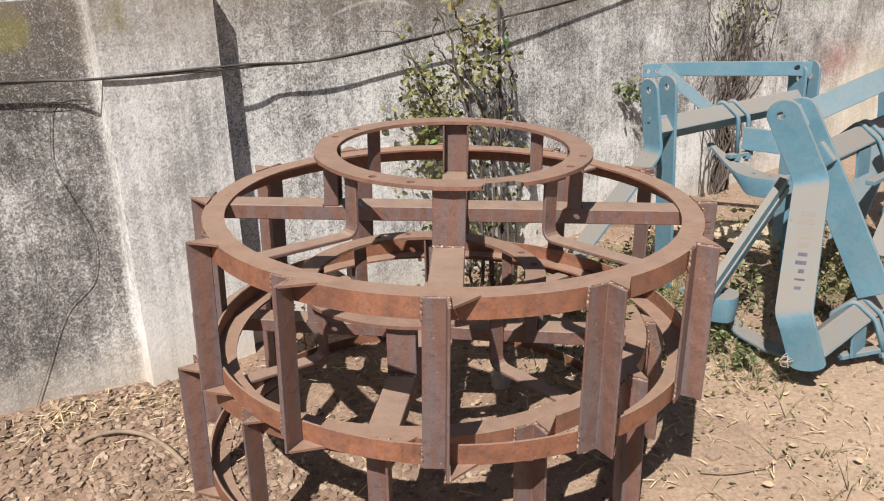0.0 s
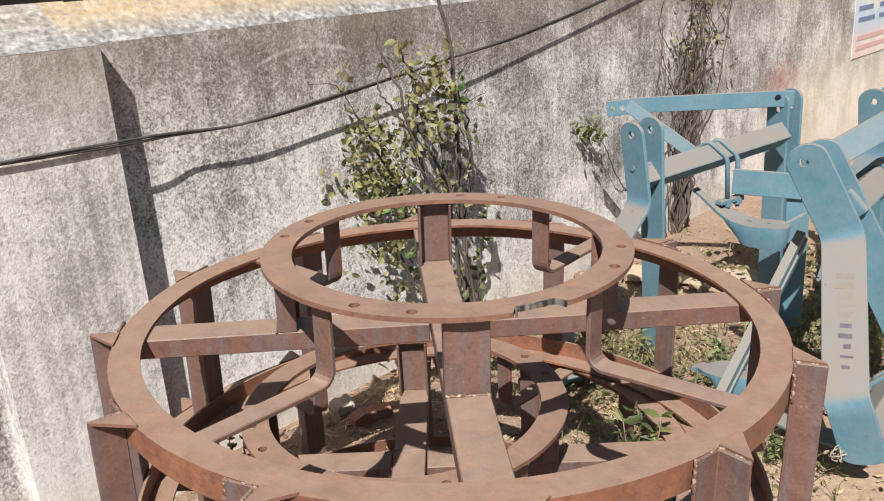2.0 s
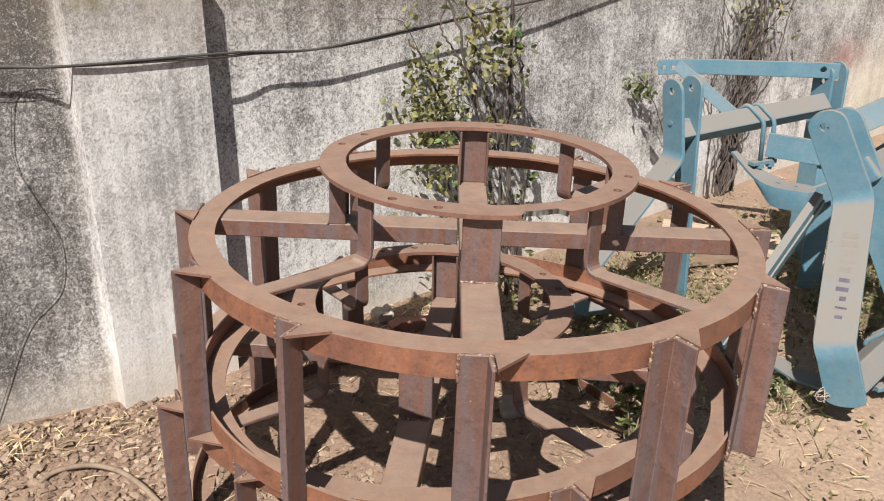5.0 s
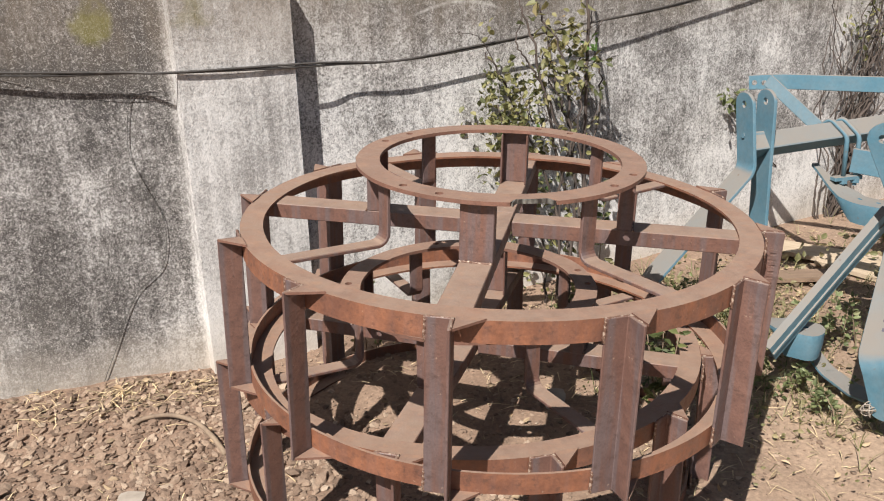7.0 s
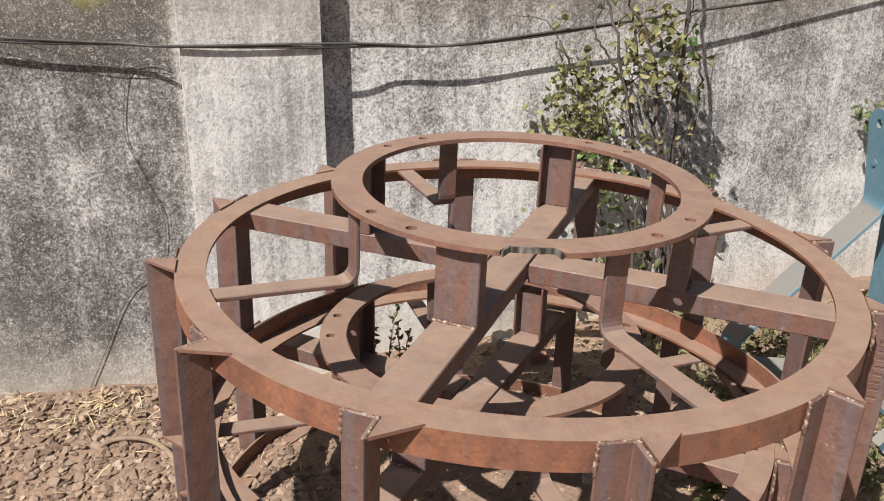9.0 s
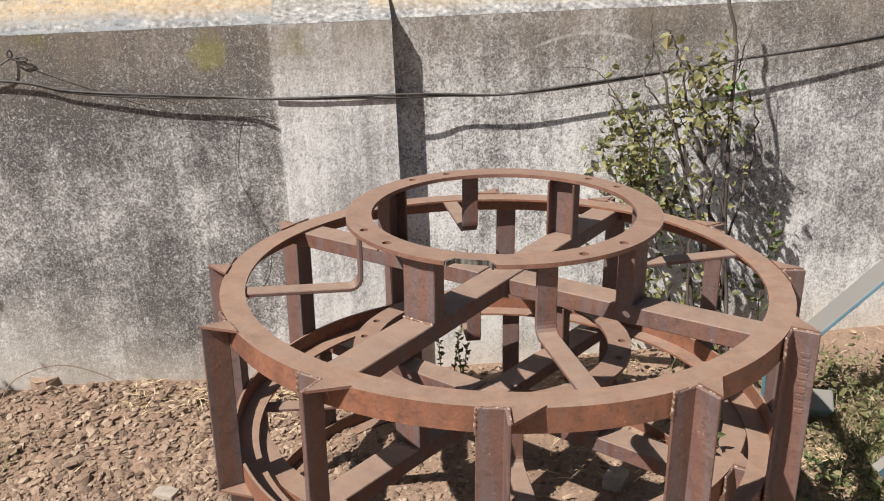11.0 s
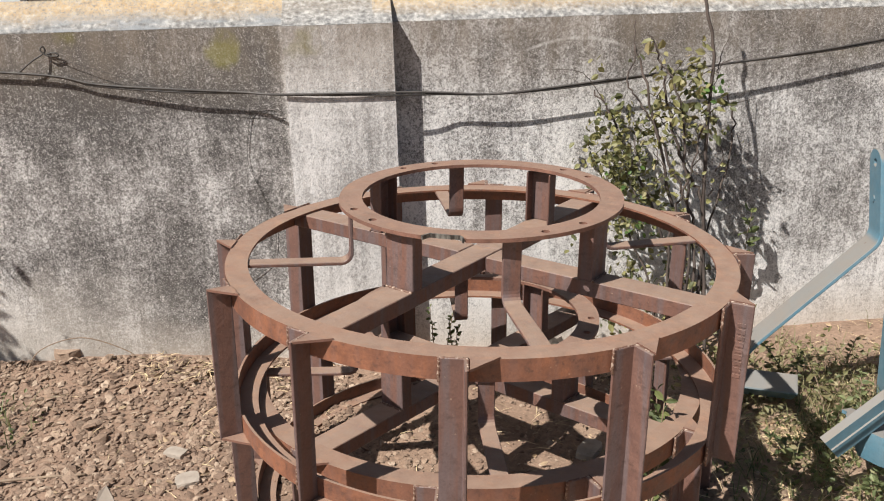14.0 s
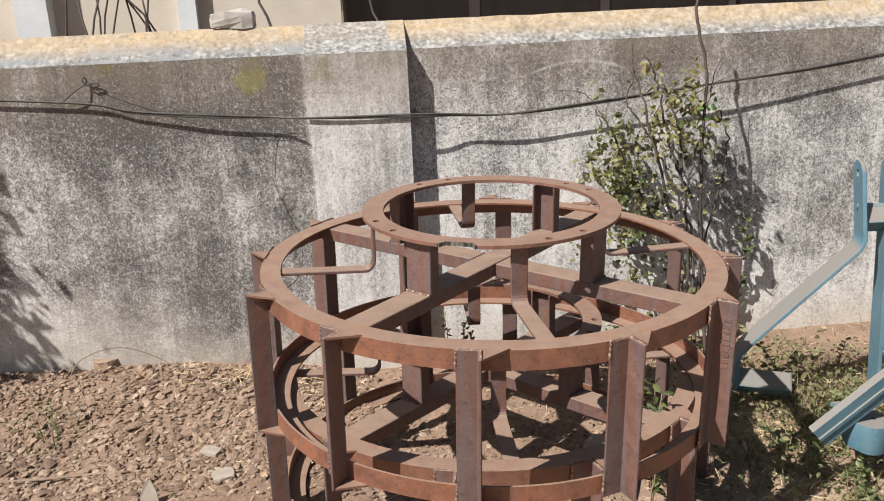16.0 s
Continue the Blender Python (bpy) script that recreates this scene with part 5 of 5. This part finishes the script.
weed_patch(113, (0.78, 1.38, 0), (0.16, 0.10, 0), 190, 0.026, "dry weeds over the lower tube of the blue frame")
sprig((0.58, 1.50, 0.0), 0.20, 40, 71, M_GRASS, 0.022, "dry branching weed at the wall foot", "weed", 0.05, 0.5)
sprig((0.80, 1.62, 0.0), 0.22, 46, 72, M_GRASS, 0.022, "dry branching weed at the wall foot", "weed", 0.06, 0.5)
sprig((0.70, 1.30, 0.0), 0.18, 46, 73, M_GRASS, 0.020, "dry branching weed at the wall foot", "weed", 0.06, 0.5)
sprig((0.46, 1.42, 0.0), 0.22, 40, 74, M_WEED, 0.022, "green branching weed at the wall foot", "weed", 0.05, 0.5)
weed_patch(117, (1.76, 1.62, 0), (0.16, 0.16, 0), 200, 0.030, "dry green weeds behind the front frame")
weed_patch(118, (1.58, 1.30, 0), (0.12, 0.10, 0), 110, 0.026, "green weeds under the clamped tube")
for k, (x, y, h, n) in enumerate(((0.93, 1.08, 0.20, 60), (0.84, 0.82, 0.14, 50), (1.02, 0.68, 0.12, 60), (1.12, 1.22, 0.22, 70), (1.00, 1.12, 0.20, 60), (0.76, 0.86, 0.10, 40), (0.90, 0.88, 0.13, 46), (0.80, 1.20, 0.20, 56))):
    sprig((x, y, ground_z(x, y)), h, n, 200 + k, M_PALEWEED, 0.026, "low branching weed with pale green leaves", "weed", 0.055, 0.6)
weed_patch(109, (0.35, 1.30, 0), (0.25, 0.18, 0), 150, 0.04, "dry growth at the foot of the wall")

# ---- the tree out of view whose shade falls on the end of the wall ----


def shade_tree():
    t = thing("tree", "young leafy tree standing beside the path", "tree")
    lv = Leaves(90)
    rnd = random.Random(90)
    trunk = stem([(-2.95, -1.75, -0.02), (-2.92, -1.68, 0.6), (-2.8, -1.58, 1.2), (-2.68, -1.5, 1.9)], 0.035, 0.012, t, "trunk", seed=1)
    for k in range(20):
        a = trunk[rnd.randrange(4, len(trunk))]
        h = rnd.uniform(0.9, 2.1)
        b = Vector((rnd.gauss(-2.36 - 0.15 * (h - 0.85), 0.07), rnd.gauss(-1.40, 0.09), h))
        pts = stem([a, a.lerp(b, 0.5) + Vector((0, 0, 0.05)), b], 0.010, 0.003, t, "limb", seed=k)
        for p in pts[2:]:
            lv.cluster(p, 0.07, 12, 0.06, 0.55)
    lv.build("crown", M_LEAF, t, "uneven crown of small leaves", kind="stuff")


shade_tree()


def bare_bush_behind():
    t = thing("bush", "bare twiggy bush behind the wall", "bush")
    rnd = random.Random(14)
    for k in range(12):
        foot = on_wall(-1.45 + rnd.gauss(0, 0.06), 0.0, -0.75)
        way = [foot, foot + Vector((rnd.gauss(0, 0.06), rnd.gauss(0, 0.06), 0.9)), foot + Vector((rnd.gauss(0, 0.16), rnd.gauss(0, 0.16), 1.5)), foot + Vector((rnd.gauss(0, 0.3), rnd.gauss(0, 0.3), 2.0))]
        stem(way, 0.009, 0.003, t, seed=k)
    for k, (s, o) in enumerate(((-0.72, -0.5), (-2.2, -0.6), (-0.2, -0.9))):
        foot = on_wall(s, 0.0, o)
        stem([foot, foot + Vector((0.02, 0.03, 1.2)), foot + Vector((-0.08, 0.0, 1.7)), foot + Vector((-0.2, -0.05, 2.2))], 0.01, 0.004, t, seed=k + 30)


bare_bush_behind()

# ---- ground litter ----


def clods():
    """Loose clods and stones, thickest in the heap along the wall."""
    rnd = random.Random(77)
    ball = bmesh.new()
    bmesh.ops.create_icosphere(ball, subdivisions=1, radius=1.0)
    cube = [tuple(q.co) for q in ball.verts]
    faces = [tuple(q.index for q in fc.verts) for fc in ball.faces]
    ball.free()
    v, f = [], []

    def add(x, y, r):
        rot = Euler((rnd.uniform(-0.5, 0.5), rnd.uniform(-0.5, 0.5), rnd.uniform(0, 6.3))).to_matrix()
        fl = rnd.uniform(0.3, 0.7)
        z = ground_z(x, y)
        i = len(v)
        for c in cube:
            q = rot @ Vector((c[0] * r * rnd.uniform(0.55, 1.6), c[1] * r * rnd.uniform(0.45, 1.35), c[2] * r * fl * rnd.uniform(0.4, 1.4)))
            v.append((x + q.x, y + q.y, z + q.z + r * fl * 0.35))
        f.extend(tuple(i + k for k in face) for face in faces)

    def scatter(count, s0, s1, d0, d1, lo, hi, power=2.2):
        for _ in range(count):
            s = rnd.uniform(s0, s1)
            d = d0 + (d1 - d0) * rnd.random()
            p = WU * s + WN * (WALL_C + d)
            add(p.x, p.y, lo + (hi - lo) * rnd.random() ** power)

    scatter(13000, -2.6, -0.35, 0.02, 0.95, 0.003, 0.018, 2.5)
    scatter(7500, -2.8, 0.0, 0.6, 1.8, 0.003, 0.017, 2.8)
    scatter(4000, -0.4, 1.4, 0.02, 1.6, 0.003, 0.014, 3)
    scatter(4200, 0.2, 3.2, 0.05, 2.6, 0.002, 0.010, 3)
    scatter(200, -2.4, -0.4, 0.05, 1.1, 0.014, 0.030)
    me = bpy.data.meshes.new("clods")
    me.from_pydata(v, [], f)
    me.materials.append(M_CLOD)
    tagged(new("clods", me), "loose brown soil clods and small stones", "clods", kind="stuff")


clods()


def straw():
    rnd = random.Random(55)
    lv = Leaves(55)
    spots = [((-1.36, 0.14), 0.05, 90), ((-1.18, 0.30), 0.06, 60), ((-1.55, -0.02), 0.07, 60), ((-0.55, -0.62), 0.05, 40), ((0.3, 0.5), 0.35, 160), ((0.9, -0.1), 0.35, 150), ((-1.0, -0.3), 0.45, 120), ((0.75, 0.95), 0.30, 420), ((1.5, 2.3), 0.4, 200), ((0.64, 1.06), 0.07, 260), ((-0.3, 0.9), 0.25, 130), ((1.2, 1.95), 0.28, 420), ((1.1, 1.7), 0.3, 260), ((1.0, 0.3), 0.25, 70), ((-0.26, 1.30), 0.04, 130)]
    for (cx, cy), sp, n in spots:
        for _ in range(n):
            x, y = rnd.gauss(cx, sp), rnd.gauss(cy, sp)
            if (Vector((x, y, 0)).dot(WN) - WALL_C) < 0.02:
                continue
            p = Vector((x, y, ground_z(x, y) + rnd.uniform(0.004, 0.02)))
            a = rnd.uniform(0, 6.3)
            lv.blade(p, (math.cos(a), math.sin(a), rnd.uniform(-0.02, 0.22)), rnd.uniform(0.02, 0.065), rnd.uniform(0.0009, 0.0026))
    lv.build("straw", M_STRAW, None, "scattered bits of dry straw", "straw", kind="stuff")
    lv = Leaves(56)
    for (cx, cy), sp, n in [((-1.37, 0.12), 0.07, 30), ((-1.1, 0.33), 0.07, 26), ((-0.5, -0.60), 0.06, 26), ((0.3, 0.55), 0.4, 90), ((0.95, 0.0), 0.35, 70), ((-1.0, -0.3), 0.4, 46), ((0.75, 0.9), 0.3, 90), ((1.4, 2.2), 0.4, 80), ((1.1, 1.8), 0.3, 200), ((0.64, 1.06), 0.08, 130), ((1.35, 1.15), 0.22, 160), ((-0.2, 0.95), 0.3, 60)]:
        for _ in range(n):
            x, y = rnd.gauss(cx, sp), rnd.gauss(cy, sp)
            if (Vector((x, y, 0)).dot(WN) - WALL_C) < 0.03:
                continue
            p = Vector((x, y, ground_z(x, y) + rnd.uniform(0.006, 0.02)))
            a = rnd.uniform(0, 6.3)
            lv.leaf(p, (math.cos(a), math.sin(a), rnd.uniform(-0.1, 0.35)), rnd.uniform(0.012, 0.040), rnd.uniform(0.35, 0.7))
    lv.build("leaf_litter", M_LITTER, None, "dry fallen leaves scattered on the soil", "leaves", kind="stuff")


straw()


def stick(name, points, r0, r1, label, category="stick", material=None):
    bm = bmesh.new()
    pts = smooth_path([Vector((x, y, ground_z(x, y) + z)) for x, y, z in points], 6)
    n = len(pts)
    tube(bm, pts, [r0 + (r1 - r0) * i / (n - 1) for i in range(n)], 8)
    solo(name, bm, material or M_STICK, label, category, smooth=True)


stick("root", [(-1.245, 0.0, 0.010), (-1.215, 0.042, 0.016), (-1.136, 0.068, 0.024), (-1.04, 0.055, 0.028), (-0.95, 0.008, 0.024), (-0.87, -0.05, 0.012)], 0.007, 0.009, "bent grey-brown root arching over the soil", "root")
stick("stick", [(-1.62, -0.98, 0.012), (-1.43, -0.80, 0.014), (-1.30, -0.68, 0.012), (-1.18, -0.57, 0.014)], 0.006, 0.004, "long dry stick lying on the soil")
def wall_twig(way, r, label):
    bm = bmesh.new()
    tube(bm, smooth_path([on_wall(*w) for w in way], 6), r, 6)
    solo("stick", bm, M_STICK, label, "stick", smooth=True)


wall_twig([(-1.66, 0.09, 0.14), (-1.60, 0.17, 0.10), (-1.45, 0.20, 0.07), (-1.30, 0.14, 0.06), (-1.19, 0.07, 0.08)], 0.0022, "thin dry twig arched at the wall foot")
stick("stick", [(0.72, 0.02, 0.01), (0.80, 0.02, 0.012), (0.92, 0.05, 0.01)], 0.003, 0.002, "thin dry twig on the bare soil")
stick("stick", [(0.30, 0.55, 0.02), (0.45, 0.42, 0.03), (0.62, 0.36, 0.02)], 0.011, 0.007, "dry branch lying behind the wheel")

for k, (x, y, sx, sy, sz, ang, mat) in enumerate(((-1.03, -0.32, 0.085, 0.05, 0.018, 20, M_STONE), (-0.86, -0.39, 0.08, 0.075, 0.02, 60, M_STONE), (-1.98, -0.19, 0.14, 0.10, 0.05, 10, M_CLOD), (-0.42, 1.17, 0.085, 0.075, 0.06, 40, M_STONE), (0.10, 0.55, 0.12, 0.07, 0.03, 100, M_STONE), (0.78, 0.12, 0.05, 0.035, 0.018, 30, M_CLOD), (-0.35, -0.58, 0.05, 0.04, 0.03, 75, M_STONE), (-0.28, -0.60, 0.04, 0.035, 0.02, 15, M_STONE))):
    rough_block("stone", (sx, sy, sz), 5.0 + k, mat, "flat weathered stone lying in the soil", "stone", Matrix.Translation((x, y, ground_z(x, y) + sz * 0.35)) @ Matrix.Rotation(radians(ang), 4, "Z"), "stones")


M_BRICK = simple("broken_red_brick", (0.22, 0.10, 0.075), (0.34, 0.165, 0.12), 16, 0.9, 0.5)
rough_block("brick_fragment", (0.17, 0.07, 0.045), 8.0, M_BRICK, "broken red brick piece lying in the shade behind the wheel", "brick", Matrix.Translation((-0.31, 1.10, ground_z(-0.31, 1.10) + 0.018)) @ Matrix.Rotation(radians(28), 4, "Z"))


def stone_chip():
    bm = bmesh.new()
    pts = [(-0.03, 0, 0), (0.035, 0.004, 0), (0.028, 0.012, 0.05), (0.008, 0.02, 0.095), (-0.018, 0.010, 0.075), (-0.030, 0.004, 0.03)]
    v = [bm.verts.new(p) for p in pts]
    v2 = [bm.verts.new((x, y + 0.004, z)) for x, y, z in pts]
    bm.faces.new(v)
    bm.faces.new(v2[::-1])
    for i in range(6):
        bm.faces.new((v[i], v2[i], v2[(i + 1) % 6], v[(i + 1) % 6]))
    bmesh.ops.recalc_face_normals(bm, faces=bm.faces[:])
    ob = solo("stone_chip", bm, M_STONE, "pale pointed stone chip standing on edge", "stone")
    ob.matrix_basis = Matrix.Translation((-0.93, -0.645, ground_z(-0.93, -0.645) - 0.004)) @ Matrix.Rotation(radians(35), 4, "Z")


stone_chip()


def boards():
    wood = simple("weathered_board", (0.36, 0.27, 0.18), (0.50, 0.40, 0.29), 9, 0.85, 0.4, (1, 8, 1))
    brown = simple("rotten_brown_board", (0.16, 0.105, 0.07), (0.25, 0.17, 0.115), 9, 0.9, 0.4, (1, 8, 1))
    for k, (x, y, z, l, w, h, ang, tilt, mat, lab) in enumerate((
            (1.20, 2.22, 0.035, 0.62, 0.16, 0.022, -14, 2, wood, "pale weathered board lying on the ground behind the frame"),
            (1.05, 2.32, 0.02, 0.80, 0.10, 0.03, -4, 0, brown, "rotten brown board lying on the ground"),
            (1.40, 2.02, 0.025, 0.50, 0.14, 0.02, -30, 3, wood, "pale weathered board lying on the ground behind the frame"),
            (0.95, 1.86, 0.03, 0.55, 0.12, 0.02, 12, -2, brown, "rotten brown board lying on the ground"),
            (1.55, 1.30, 0.02, 0.55, 0.11, 0.02, 5, 0, brown, "rotten brown board lying on the ground"))):
        bm = bmesh.new()
        box(bm, -l / 2, l / 2, -w / 2, w / 2, -h / 2, h / 2)
        soften(bm, 0.003)
        ob = solo("board", bm, mat, lab, "board", "old boards")
        ob.matrix_basis = Matrix.Translation((x, y, ground_z(x, y) + z)) @ Euler((radians(tilt), radians(tilt), radians(ang))).to_matrix().to_4x4()


boards()


# worn embossed lettering on one lug, as plain bars
wheel_objects = [o for o in scene.objects if o.name.startswith("lug") and o.parent and o.parent.name == "cage_wheel"]
marked = wheel_objects[3]
d16 = radians(LUG_LEAN)
for k in range(9):
    bm = bmesh.new()
    c = Vector((-0.036 * math.sin(d16), 0.036 * math.cos(d16), -0.05 - 0.0165 * k))
    along = Vector((-math.sin(d16), math.cos(d16), 0))
    out = Vector((math.cos(d16), math.sin(d16), 0))
    c += out * 0.0075
    strap(bm, [c - along * 0.009, c + along * 0.009], (0, 0, 1), 0.009 + 0.003 * (k % 2), 0.0024)
    part("raised_mark", bm, M_LUG, marked)
